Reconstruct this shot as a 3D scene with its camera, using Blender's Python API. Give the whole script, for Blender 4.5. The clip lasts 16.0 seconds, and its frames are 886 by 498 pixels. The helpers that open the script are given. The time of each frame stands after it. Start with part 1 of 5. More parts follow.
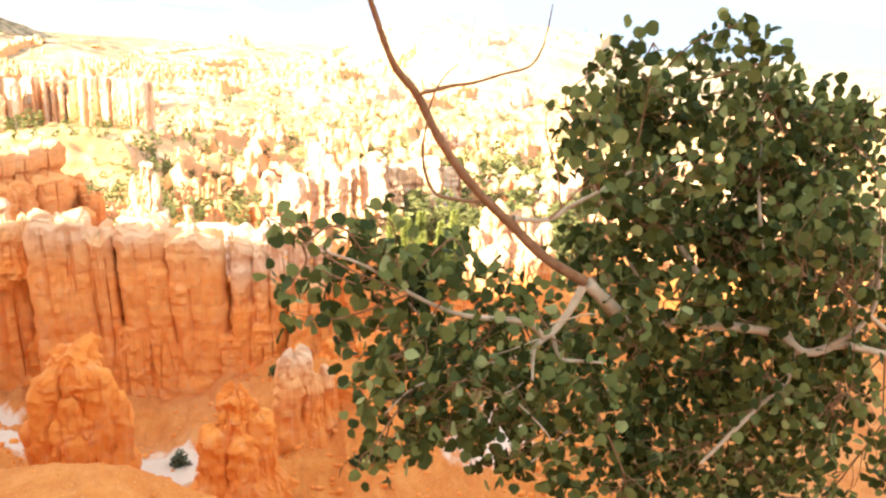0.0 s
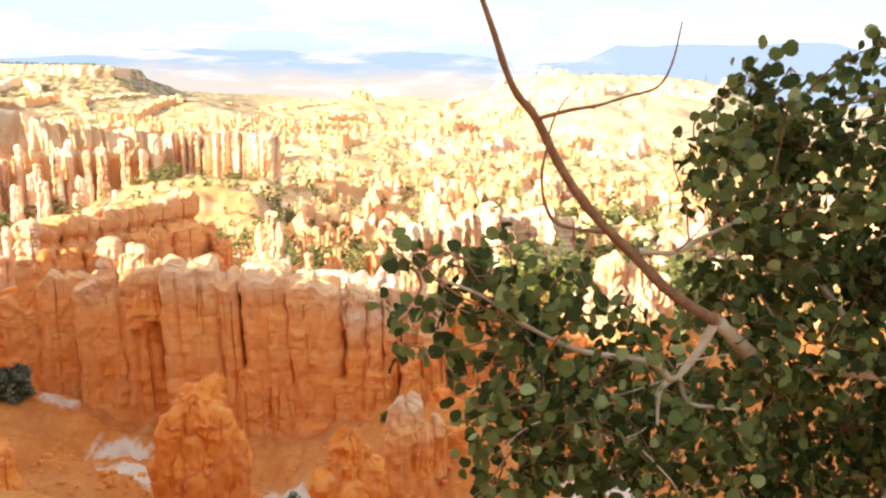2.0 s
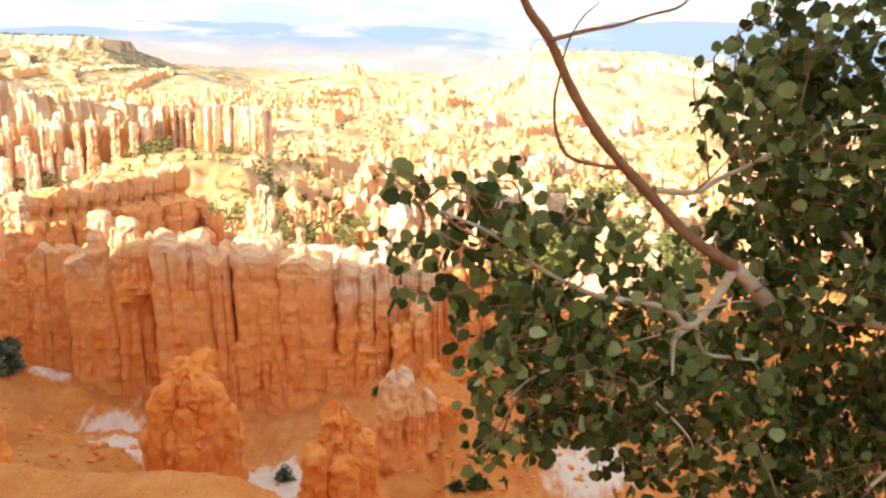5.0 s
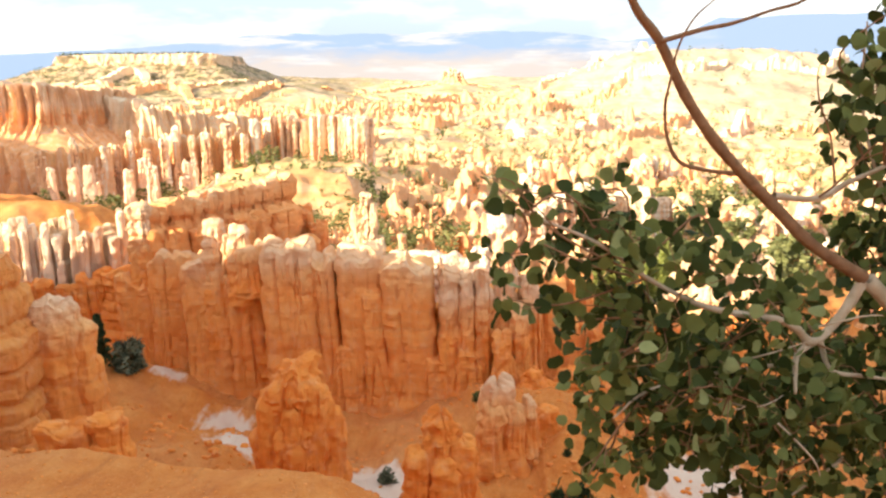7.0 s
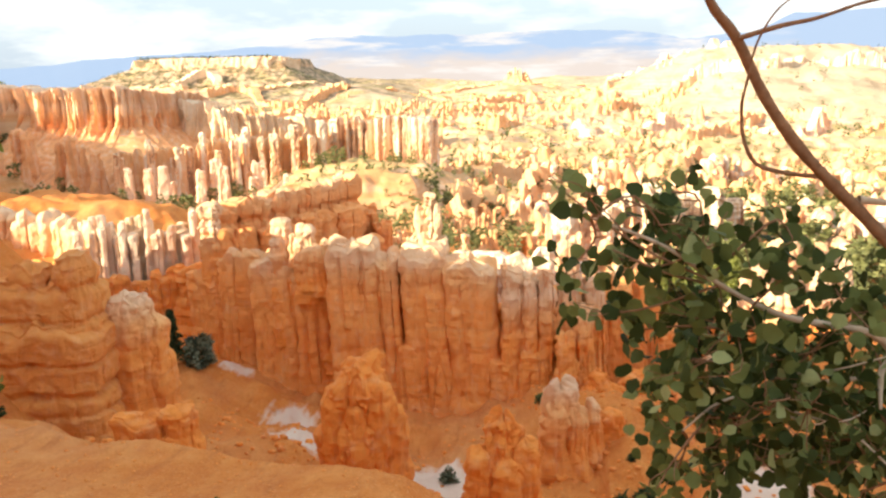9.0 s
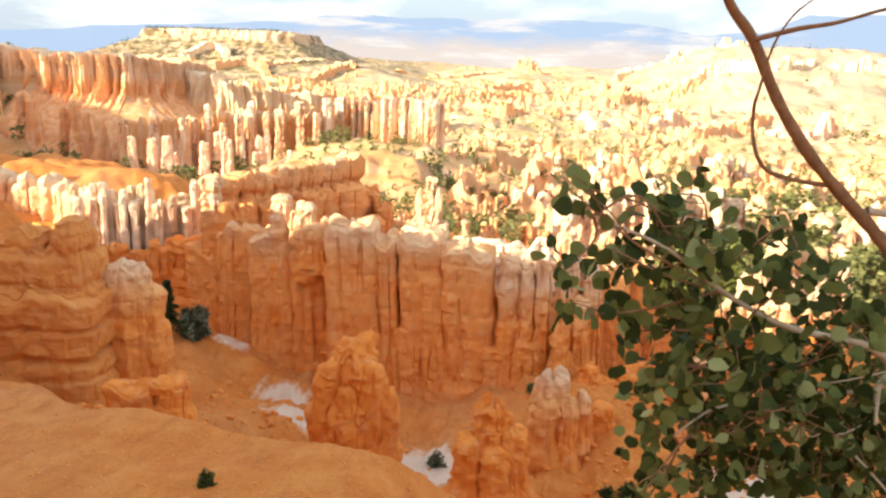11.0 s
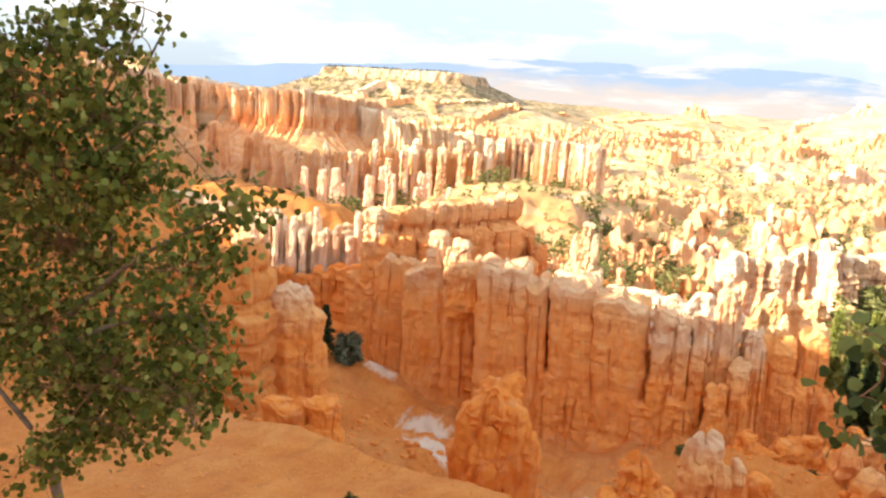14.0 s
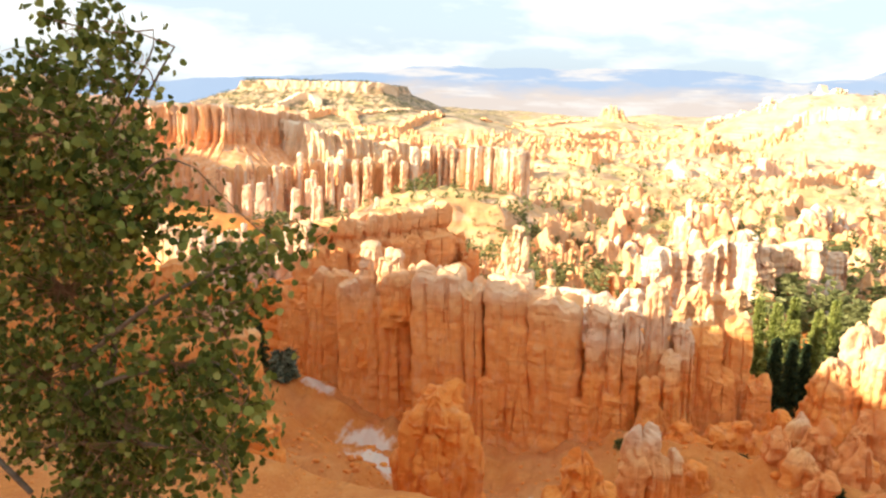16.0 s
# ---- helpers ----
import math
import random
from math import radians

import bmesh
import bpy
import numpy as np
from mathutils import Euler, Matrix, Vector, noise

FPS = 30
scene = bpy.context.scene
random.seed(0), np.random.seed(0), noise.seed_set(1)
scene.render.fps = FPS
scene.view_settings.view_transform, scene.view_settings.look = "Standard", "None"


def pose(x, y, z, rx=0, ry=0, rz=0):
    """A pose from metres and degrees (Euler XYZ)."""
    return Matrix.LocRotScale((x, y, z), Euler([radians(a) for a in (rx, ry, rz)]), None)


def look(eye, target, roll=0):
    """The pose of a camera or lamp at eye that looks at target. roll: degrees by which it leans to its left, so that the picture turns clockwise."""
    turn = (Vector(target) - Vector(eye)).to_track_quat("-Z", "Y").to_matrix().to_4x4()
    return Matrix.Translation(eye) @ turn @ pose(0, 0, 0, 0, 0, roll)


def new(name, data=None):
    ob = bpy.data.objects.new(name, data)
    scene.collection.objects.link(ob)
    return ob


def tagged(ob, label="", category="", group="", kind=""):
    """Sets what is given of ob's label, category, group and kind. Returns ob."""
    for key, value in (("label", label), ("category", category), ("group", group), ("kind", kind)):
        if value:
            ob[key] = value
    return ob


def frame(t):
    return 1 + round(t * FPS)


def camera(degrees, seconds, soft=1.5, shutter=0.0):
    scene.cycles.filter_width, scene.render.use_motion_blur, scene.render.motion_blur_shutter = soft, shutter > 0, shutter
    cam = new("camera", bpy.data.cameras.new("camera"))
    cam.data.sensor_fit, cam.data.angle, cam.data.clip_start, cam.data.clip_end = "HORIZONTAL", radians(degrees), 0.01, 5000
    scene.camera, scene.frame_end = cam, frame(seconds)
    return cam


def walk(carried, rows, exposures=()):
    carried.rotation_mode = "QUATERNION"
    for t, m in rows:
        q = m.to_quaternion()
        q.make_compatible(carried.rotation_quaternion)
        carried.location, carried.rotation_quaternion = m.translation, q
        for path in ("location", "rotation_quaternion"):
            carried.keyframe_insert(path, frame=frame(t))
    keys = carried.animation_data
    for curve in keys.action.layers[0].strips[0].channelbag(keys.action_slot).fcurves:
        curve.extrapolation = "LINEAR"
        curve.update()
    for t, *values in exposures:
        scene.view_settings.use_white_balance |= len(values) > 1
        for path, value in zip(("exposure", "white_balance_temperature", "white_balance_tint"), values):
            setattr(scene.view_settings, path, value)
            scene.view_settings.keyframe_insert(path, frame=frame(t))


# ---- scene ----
cam = camera(59.8, 16.0, soft=2.4)
PATH = [
    (0, (0.014, -0.172, 1.772), (0.533, 1.686, 1.243), 2.2),
    (0.5, (0.025, -0.182, 1.744), (0.449, 1.719, 1.289), 1.4),
    (1, (0.03, -0.178, 1.721), (0.434, 1.743, 1.335), 1.2),
    (1.5, (0.026, -0.152, 1.703), (0.382, 1.781, 1.331), 0.4),
    (2, (0.017, -0.122, 1.712), (0.252, 1.821, 1.301), 1.0),
    (2.5, (0.032, -0.074, 1.696), (0.343, 1.865, 1.312), 2.2),
    (3, (0.031, -0.024, 1.661), (0.359, 1.902, 1.233), 1.2),
    (5.5, (0.005, -0.016, 1.601), (0.212, 1.916, 1.129), 1.4),
    (6, (0.005, -0.004, 1.603), (0.141, 1.936, 1.134), 0.6),
    (6.5, (0.008, 0.014, 1.605), (0.087, 1.951, 1.116), -0.1),
    (7, (0.002, 0.011, 1.606), (-0.001, 1.958, 1.146), -0.4),
    (7.5, (-0.001, 0.017, 1.607), (-0.09, 1.965, 1.163), -0.9),
    (8, (-0.001, 0.02, 1.606), (-0.144, 1.963, 1.154), -1.3),
    (8.5, (-0.001, 0.025, 1.607), (-0.169, 1.965, 1.152), -1.4),
    (11, (0.001, 0.065, 1.61), (-0.164, 1.996, 1.115), 2.0),
    (11.5, (-0.045, 0.029, 1.641), (-0.346, 1.94, 1.133), 0.5),
    (12, (-0.089, -0.112, 1.712), (-0.488, 1.785, 1.22), -0.1),
    (12.5, (-0.135, -0.148, 1.761), (-0.615, 1.74, 1.308), 1.0),
    (13, (-0.173, -0.183, 1.783), (-0.724, 1.688, 1.345), 1.2),
    (13.5, (-0.215, -0.212, 1.801), (-0.766, 1.658, 1.355), 2.2),
    (14, (-0.279, -0.226, 1.819), (-0.836, 1.65, 1.407), 3.6),
    (14.5, (-0.37, -0.189, 1.813), (-0.887, 1.703, 1.422), 2.8),
    (15, (-0.522, -0.123, 1.851), (-1.022, 1.767, 1.43), 3.3),
    (15.5, (-0.637, -0.172, 1.863), (-1.01, 1.747, 1.439), 2.4),
    (16, (-0.701, -0.215, 1.854), (-1.084, 1.711, 1.471), 1.7),
]
walk(cam, [(t, look(eye, target, roll)) for t, eye, target, roll in PATH],
     [(0, 2.36), (0.5, 2.26), (1.0, 2.1), (2.0, 1.76), (3.0, 1.76), (5.5, 1.78), (8.5, 1.64), (11.0, 1.62), (13.0, 1.7), (15.0, 1.72), (16.0, 1.6)])

# ---- world, sun, exposure ----
SUN = Vector((-0.85, -0.53, 0.36)).normalized()      # towards the low sun, behind and to the side of the walker
sun = new("sun", bpy.data.lights.new("sun", "SUN"))
sun.data.energy, sun.data.angle, sun.data.color = 4.0, radians(0.6), (1.0, 0.87, 0.65)
sun.matrix_world = look((0, 0, 60), Vector((0, 0, 60)) - SUN)

world = bpy.data.worlds.new("sky")
scene.world = world
world.use_nodes = True
wn, wl = world.node_tree.nodes, world.node_tree.links
wn.clear()
sky = wn.new("ShaderNodeTexSky")
sky.sky_type, sky.sun_disc = "NISHITA", False
sky.sun_elevation = math.asin(SUN.z)
sky.sun_rotation = math.atan2(SUN.x, SUN.y)
sky.air_density, sky.dust_density = 1.0, 3.0
coord = wn.new("ShaderNodeTexCoord")
stretch = wn.new("ShaderNodeMapping")
stretch.inputs["Scale"].default_value = (1.8, 1.8, 6.5)
cloud = wn.new("ShaderNodeTexNoise")
cloud.inputs["Scale"].default_value, cloud.inputs["Detail"].default_value = 1.9, 6.0
cloud.inputs["Roughness"].default_value = 0.55
ramp = wn.new("ShaderNodeValToRGB")
ramp.color_ramp.elements[0].position, ramp.color_ramp.elements[1].position = 0.47, 0.75
mixer = wn.new("ShaderNodeMix")
mixer.data_type = "RGBA"
mixer.inputs["B"].default_value = (8.6, 8.25, 7.4, 1)
haze = wn.new("ShaderNodeMix")
haze.data_type = "RGBA"
haze.inputs["Factor"].default_value = 0.62
haze.inputs["B"].default_value = (4.9, 5.8, 6.65, 1)
out = wn.new("ShaderNodeOutputWorld")
back = wn.new("ShaderNodeBackground")
back.inputs["Strength"].default_value = 0.067
wl.new(coord.outputs["Generated"], stretch.inputs["Vector"])
wl.new(stretch.outputs["Vector"], cloud.inputs["Vector"])
wl.new(cloud.outputs["Fac"], ramp.inputs["Fac"])
wl.new(ramp.outputs["Color"], mixer.inputs["Factor"])
wl.new(sky.outputs["Color"], haze.inputs["A"])
wl.new(haze.outputs["Result"], mixer.inputs["A"])
wl.new(mixer.outputs["Result"], back.inputs["Color"])
wl.new(back.outputs["Background"], out.inputs["Surface"])


# ---- materials ----
class Nodes:
    """Short cuts for node materials."""

    def __init__(self, name, rough=0.9):
        self.mat = bpy.data.materials.new(name)
        self.mat.use_nodes = True
        self.tree = self.mat.node_tree
        self.shader = self.tree.nodes["Principled BSDF"]
        self.shader.inputs["Roughness"].default_value = rough
        self.shader.inputs["Specular IOR Level"].default_value = 0.2

    def add(self, kind, **values):
        node = self.tree.nodes.new(kind)
        for key, value in values.items():
            node.inputs[key.replace("_", " ")].default_value = value
        return node

    def link(self, a, b):
        self.tree.links.new(a, b)

    def place(self):
        return self.add("ShaderNodeNewGeometry").outputs["Position"]

    def scaled(self, vector, s):
        node = self.add("ShaderNodeVectorMath", )
        node.operation = "MULTIPLY"
        self.link(vector, node.inputs[0])
        node.inputs[1].default_value = s
        return node.outputs[0]

    def noise(self, vector, scale, detail=4.0, rough=0.55):
        node = self.add("ShaderNodeTexNoise", Scale=scale, Detail=detail, Roughness=rough)
        self.link(vector, node.inputs["Vector"])
        return node.outputs["Fac"]

    def math(self, op, a, b, clamp=False):
        node = self.add("ShaderNodeMath")
        node.operation, node.use_clamp = op, clamp
        for socket, value in zip(node.inputs, (a, b)):
            if isinstance(value, (int, float)):
                socket.default_value = value
            else:
                self.link(value, socket)
        return node.outputs[0]

    def ramp(self, fac, *stops):
        node = self.add("ShaderNodeValToRGB")
        els = node.color_ramp.elements
        while len(els) < len(stops):
            els.new(0.5)
        for el, (pos, col) in zip(els, stops):
            el.position, el.color = pos, (*col, 1)
        self.link(fac, node.inputs["Fac"])
        return node.outputs["Color"]

    def steps(self, fac, lo, hi):
        node = self.add("ShaderNodeMapRange")
        node.inputs["From Min"].default_value, node.inputs["From Max"].default_value = lo, hi
        self.link(fac, node.inputs["Value"])
        return node.outputs["Result"]

    def mix(self, fac, a, b, how="MIX"):
        node = self.add("ShaderNodeMix")
        node.data_type, node.blend_type = "RGBA", how
        for socket, value in zip((node.inputs["Factor"], node.inputs["A"], node.inputs["B"]), (fac, a, b)):
            if isinstance(value, (int, float)):
                socket.default_value = value
            elif isinstance(value, tuple):
                socket.default_value = (*value, 1)
            else:
                self.link(value, socket)
        return node.outputs["Result"]

    def bump(self, height, strength, distance):
        node = self.add("ShaderNodeBump", Strength=strength, Distance=distance)
        self.link(height, node.inputs["Height"])
        self.link(node.outputs["Normal"], self.shader.inputs["Normal"])

    def done(self, color):
        self.link(color, self.shader.inputs["Base Color"])
        return self.mat


def rock_material(name, pale=0.0, bleach=0.0, shade_stripe=0.0, tint=(0.78, 0.63, 0.46)):
    """Layered limestone: orange below, pale and pinkish towards the cap, with thin beds and streaks."""
    n = Nodes(name)
    p = n.place()
    z = n.add("ShaderNodeSeparateXYZ")
    n.link(p, z.inputs[0])
    wobble = n.noise(p, 0.09, 3)
    fine = n.noise(p, 0.9, 5, 0.6)
    h = n.math("ADD", z.outputs["Z"], n.math("MULTIPLY", n.math("SUBTRACT", wobble, 0.5), 11.0))
    h = n.steps(n.math("ADD", h, pale - 3.0), -58.0, -14.0)
    col = n.ramp(h, (0.0, (0.87, 0.30, 0.058)), (0.18, (0.90, 0.335, 0.068)), (0.32, (0.86, 0.285, 0.054)), (0.42, (0.90, 0.37, 0.092)),
                 (0.52, (0.88, 0.33, 0.074)), (0.60, (0.86, 0.46, 0.19)), (0.68, (0.80, 0.56, 0.37)), (0.80, (0.76, 0.47, 0.26)), (1.0, (0.80, 0.60, 0.43)))
    beds = n.noise(n.scaled(p, (0.05, 0.05, 1.3)), 1.0, 5, 0.65)
    col = n.mix(n.math("MULTIPLY", n.steps(beds, 0.57, 0.74), 0.45), col, (0.52, 0.16, 0.04))
    col = n.mix(n.math("MULTIPLY", n.steps(beds, 0.45, 0.30), 0.35), col, (0.76, 0.42, 0.19))
    streak = n.noise(n.scaled(p, (0.8, 0.8, 0.05)), 1.0, 4, 0.6)
    col = n.mix(n.math("MULTIPLY", n.steps(streak, 0.52, 0.75), 0.3), col, (0.76, 0.43, 0.22))
    col = n.mix(n.math("MULTIPLY", n.steps(fine, 0.5, 0.8), 0.25), col, (0.50, 0.16, 0.045))
    if bleach:
        col = n.mix(bleach, col, tint)
    if shade_stripe:
        # lit fronts and shaded gaps between columns, painted as pale and dark bands
        upright = n.noise(n.scaled(p, (0.30, 0.30, 0.03)), 1.0, 3, 0.6)
        col = n.mix(n.math("MULTIPLY", n.steps(upright, 0.53, 0.60), shade_stripe), col, (0.36, 0.17, 0.10))
        col = n.mix(n.math("MULTIPLY", n.steps(upright, 0.47, 0.40), shade_stripe), col, (0.82, 0.72, 0.58))
    patch = n.noise(n.scaled(p, (0.55, 0.55, 0.4)), 1.0, 6, 0.68)
    col = n.mix(n.math("MULTIPLY", n.steps(patch, 0.52, 0.70), 0.38), col, (0.80, 0.47, 0.27))
    col = n.mix(n.math("MULTIPLY", n.steps(patch, 0.46, 0.30), 0.22), col, (0.66, 0.23, 0.055))
    stain = n.noise(n.scaled(p, (1.9, 1.9, 0.12)), 1.0, 4, 0.62)
    col = n.mix(n.math("MULTIPLY", n.steps(stain, 0.58, 0.72), 0.25), col, (0.52, 0.18, 0.06))
    seam = n.noise(n.scaled(p, (0.25, 0.25, 3.2)), 1.0, 5, 0.7)
    gritty = n.noise(p, 4.5, 5, 0.7)
    relief = n.math("ADD", n.math("ADD", n.math("MULTIPLY", beds, 0.5), fine), n.math("ADD", n.math("MULTIPLY", seam, 0.35), n.math("MULTIPLY", gritty, 0.35)))
    n.bump(n.math("ADD", relief, n.math("MULTIPLY", stain, 0.3)), 0.8, 0.5)
    return n.done(col)


def ground_material():
    n = Nodes("canyon_soil", 0.95)
    p = n.place()
    xyz = n.add("ShaderNodeSeparateXYZ")
    n.link(p, xyz.inputs[0])
    big, mid, fine = n.noise(p, 0.03, 4), n.noise(p, 0.35, 5), n.noise(p, 6.0, 4)
    col = n.ramp(mid, (0.30, (0.58, 0.170, 0.032)), (0.5, (0.65, 0.215, 0.042)), (0.72, (0.72, 0.28, 0.070)))
    col = n.mix(n.math("MULTIPLY", n.steps(big, 0.50, 0.66), 0.4), col, (0.66, 0.36, 0.17))
    col = n.mix(n.math("MULTIPLY", n.steps(n.noise(p, 0.075, 4), 0.52, 0.64), 0.4), col, (0.54, 0.15, 0.036))
    grit = n.noise(p, 9.0, 5, 0.75)
    col = n.mix(n.math("MULTIPLY", n.steps(grit, 0.50, 0.66), 0.5), col, (0.78, 0.38, 0.13))
    col = n.mix(n.math("MULTIPLY", n.steps(grit, 0.47, 0.33), 0.45), col, (0.46, 0.14, 0.03))
    drift = n.noise(n.scaled(p, (0.55, 0.16, 0.5)), 1.0, 5, 0.65)
    col = n.mix(n.math("MULTIPLY", n.steps(drift, 0.52, 0.66), 0.4), col, (0.76, 0.34, 0.10))
    rill = n.noise(n.scaled(p, (0.9, 0.12, 0.9)), 1.0, 4)
    col = n.mix(n.math("MULTIPLY", n.steps(rill, 0.55, 0.75), 0.5), col, (0.42, 0.125, 0.035))
    col = n.mix(n.math("MULTIPLY", n.steps(n.noise(p, 2.2, 6, 0.7), 0.54, 0.66), 0.45), col, (0.44, 0.13, 0.03))
    col = n.mix(n.math("MULTIPLY", n.steps(n.noise(p, 3.1, 5, 0.7), 0.60, 0.68), 0.5), col, (0.80, 0.48, 0.24))
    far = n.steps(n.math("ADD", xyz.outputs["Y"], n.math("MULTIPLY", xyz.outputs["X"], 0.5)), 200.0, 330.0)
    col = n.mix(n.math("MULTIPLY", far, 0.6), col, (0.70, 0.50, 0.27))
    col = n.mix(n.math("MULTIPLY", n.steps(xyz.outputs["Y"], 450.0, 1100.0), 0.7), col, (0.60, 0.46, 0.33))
    grass = n.steps(n.noise(p, 0.016, 6, 0.62), 0.47, 0.60)
    col = n.mix(n.math("MULTIPLY", far, n.math("MULTIPLY", grass, 0.75)), col, (0.44, 0.35, 0.13))
    scrub = n.steps(n.noise(p, 0.11, 5, 0.7), 0.56, 0.66)
    col = n.mix(n.math("MULTIPLY", far, n.math("MULTIPLY", scrub, 0.6)), col, (0.16, 0.14, 0.05))
    for x, y, r in ((-8.6, 87.0, 8.5), (-33.5, 109.0, 5.0), (-27.5, 96.0, 6.0), (-45.4, 118.0, 3.2), (28.0, 77.0, 6.0)):   # pale washes
        d = n.add("ShaderNodeVectorMath")
        d.operation = "DISTANCE"
        n.link(n.scaled(p, (1, 1, 0)), d.inputs[0])
        d.inputs[1].default_value = (x, y, 0)
        near = n.steps(n.math("ADD", d.outputs["Value"], n.math("ADD", n.math("MULTIPLY", n.math("SUBTRACT", n.noise(p, 0.8, 3), 0.5), r * 0.5), n.math("MULTIPLY", n.math("SUBTRACT", rill, 0.47), r * 1.3))), r, r * 0.6)
        col = n.mix(n.math("MULTIPLY", near, 0.9), col, (0.76, 0.62, 0.50))
    wooded = n.math("MULTIPLY", n.steps(xyz.outputs["Y"], 1500.0, 2000.0), n.steps(xyz.outputs["X"], -250.0, -600.0))
    # shadow streaks of the far plain, painted brown on the soil
    shade = n.steps(n.noise(n.scaled(p, (0.0035, 0.009, 0.02)), 1.0, 6, 0.66), 0.52, 0.62)
    col = n.mix(n.math("MULTIPLY", n.math("MULTIPLY", n.steps(xyz.outputs["Y"], 500.0, 1300.0), shade), 0.6), col, (0.22, 0.15, 0.08))
    dots = n.steps(n.noise(p, 0.045, 5, 0.7), 0.42, 0.56)
    up = n.add("ShaderNodeSeparateXYZ")
    n.link(n.add("ShaderNodeNewGeometry").outputs["True Normal"], up.inputs[0])
    layers = n.noise(n.scaled(p, (0.004, 0.004, 0.22)), 1.0, 5, 0.6)
    bare = n.ramp(layers, (0.35, (0.60, 0.30, 0.13)), (0.5, (0.68, 0.48, 0.32)), (0.65, (0.56, 0.25, 0.09)))
    col = n.mix(n.math("MULTIPLY", far, n.steps(up.outputs["Z"], 0.93, 0.80)), col, bare)
    col = n.mix(n.math("MULTIPLY", n.math("MULTIPLY", wooded, dots), 0.85), col, (0.11, 0.095, 0.05))
    domed = n.math("MULTIPLY", n.steps(xyz.outputs["Y"], 900.0, 1200.0), n.steps(xyz.outputs["X"], 200.0, 330.0))
    # shading between the dome's ribs, painted as dark bands
    ribbed = n.noise(n.scaled(p, (0.035, 0.012, 0.05)), 1.0, 5, 0.65)
    col = n.mix(n.math("MULTIPLY", domed, 0.6), col, (0.50, 0.41, 0.29))
    col = n.mix(n.math("MULTIPLY", n.math("MULTIPLY", domed, n.steps(ribbed, 0.50, 0.62)), 0.6), col, (0.30, 0.20, 0.12))
    n.bump(n.math("ADD", n.math("ADD", mid, n.math("MULTIPLY", drift, 0.6)), n.math("ADD", n.math("MULTIPLY", fine, 0.3), n.math("MULTIPLY", grit, 0.15))), 0.85, 0.45)
    return n.done(col)


def plain(name, a, b, scale, rough=0.8, bump=0.0, per_piece=False):
    n = Nodes(name, rough)
    p = n.add("ShaderNodeTexCoord").outputs["Object"]
    f = n.noise(p, scale, 4)
    if per_piece:
        geo, info = n.add("ShaderNodeNewGeometry"), n.add("ShaderNodeObjectInfo")
        f = n.math("FRACT", n.math("ADD", n.math("ADD", geo.outputs["Random Per Island"], info.outputs["Random"]), n.math("MULTIPLY", f, 0.25)), 0.0)
    if bump:
        n.bump(f, bump, 0.01)
    return n.done(n.ramp(f, (0.25, a), (0.75, b)))


def leaf_material(name, a, b, c):
    n = Nodes(name, 0.55)
    geo, info = n.add("ShaderNodeNewGeometry"), n.add("ShaderNodeObjectInfo")
    f = n.math("FRACT", n.math("ADD", geo.outputs["Random Per Island"], info.outputs["Random"]), 0.0)
    col = n.ramp(f, (0.0, a), (0.32, a), (0.70, b), (0.88, b), (1.0, c))
    fine = n.noise(n.place(), 60.0, 3)
    col = n.mix(n.math("MULTIPLY", fine, 0.35), col, a)
    n.shader.inputs["Specular IOR Level"].default_value = 0.12
    lit = n.add("ShaderNodeBsdfTranslucent")
    n.link(col, lit.inputs["Color"])
    both = n.add("ShaderNodeMixShader")
    both.inputs[0].default_value = 0.35
    n.link(n.shader.outputs[0], both.inputs[1])
    n.link(lit.outputs[0], both.inputs[2])
    n.link(both.outputs[0], n.tree.nodes["Material Output"].inputs["Surface"])
    return n.done(col)


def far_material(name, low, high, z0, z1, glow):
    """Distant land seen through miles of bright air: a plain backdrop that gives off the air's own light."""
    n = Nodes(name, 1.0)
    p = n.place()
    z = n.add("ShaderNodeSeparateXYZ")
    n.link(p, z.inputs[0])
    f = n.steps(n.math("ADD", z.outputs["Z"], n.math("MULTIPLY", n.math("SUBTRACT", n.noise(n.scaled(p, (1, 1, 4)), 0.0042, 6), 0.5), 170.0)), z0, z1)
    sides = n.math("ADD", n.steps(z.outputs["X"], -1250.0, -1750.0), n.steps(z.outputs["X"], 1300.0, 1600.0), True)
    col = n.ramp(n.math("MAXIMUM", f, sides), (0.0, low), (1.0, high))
    # pale cloud banks painted over the middle of the plateau
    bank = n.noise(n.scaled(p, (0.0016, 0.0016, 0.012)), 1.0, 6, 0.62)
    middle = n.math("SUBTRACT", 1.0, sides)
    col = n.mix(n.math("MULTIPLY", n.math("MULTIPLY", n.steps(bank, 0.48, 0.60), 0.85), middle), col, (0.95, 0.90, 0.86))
    # haze put into glowing colour over a near-black base
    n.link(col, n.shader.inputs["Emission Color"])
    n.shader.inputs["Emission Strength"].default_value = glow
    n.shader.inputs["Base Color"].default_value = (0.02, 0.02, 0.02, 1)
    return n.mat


ROCK = rock_material("layered_limestone")
ROCK_PALE = rock_material("pale_limestone", 9.0, 0.5, 0.0, (0.76, 0.60, 0.40))
ROCK_WHITE = rock_material("white_limestone", 9.0, 0.66, 0.4, (0.87, 0.71, 0.55))
ROCK_SHADE_STRIPED = rock_material("shade_striped_limestone", 6.0, 0.5, 0.85)
ROCK_WALL = rock_material("wall_limestone", 2.0, 0.16, 0.0, (0.95, 0.52, 0.22))
ROCK_FIN = rock_material("weathered_limestone", -7.0, 0.3, 0.0, (0.78, 0.43, 0.23))
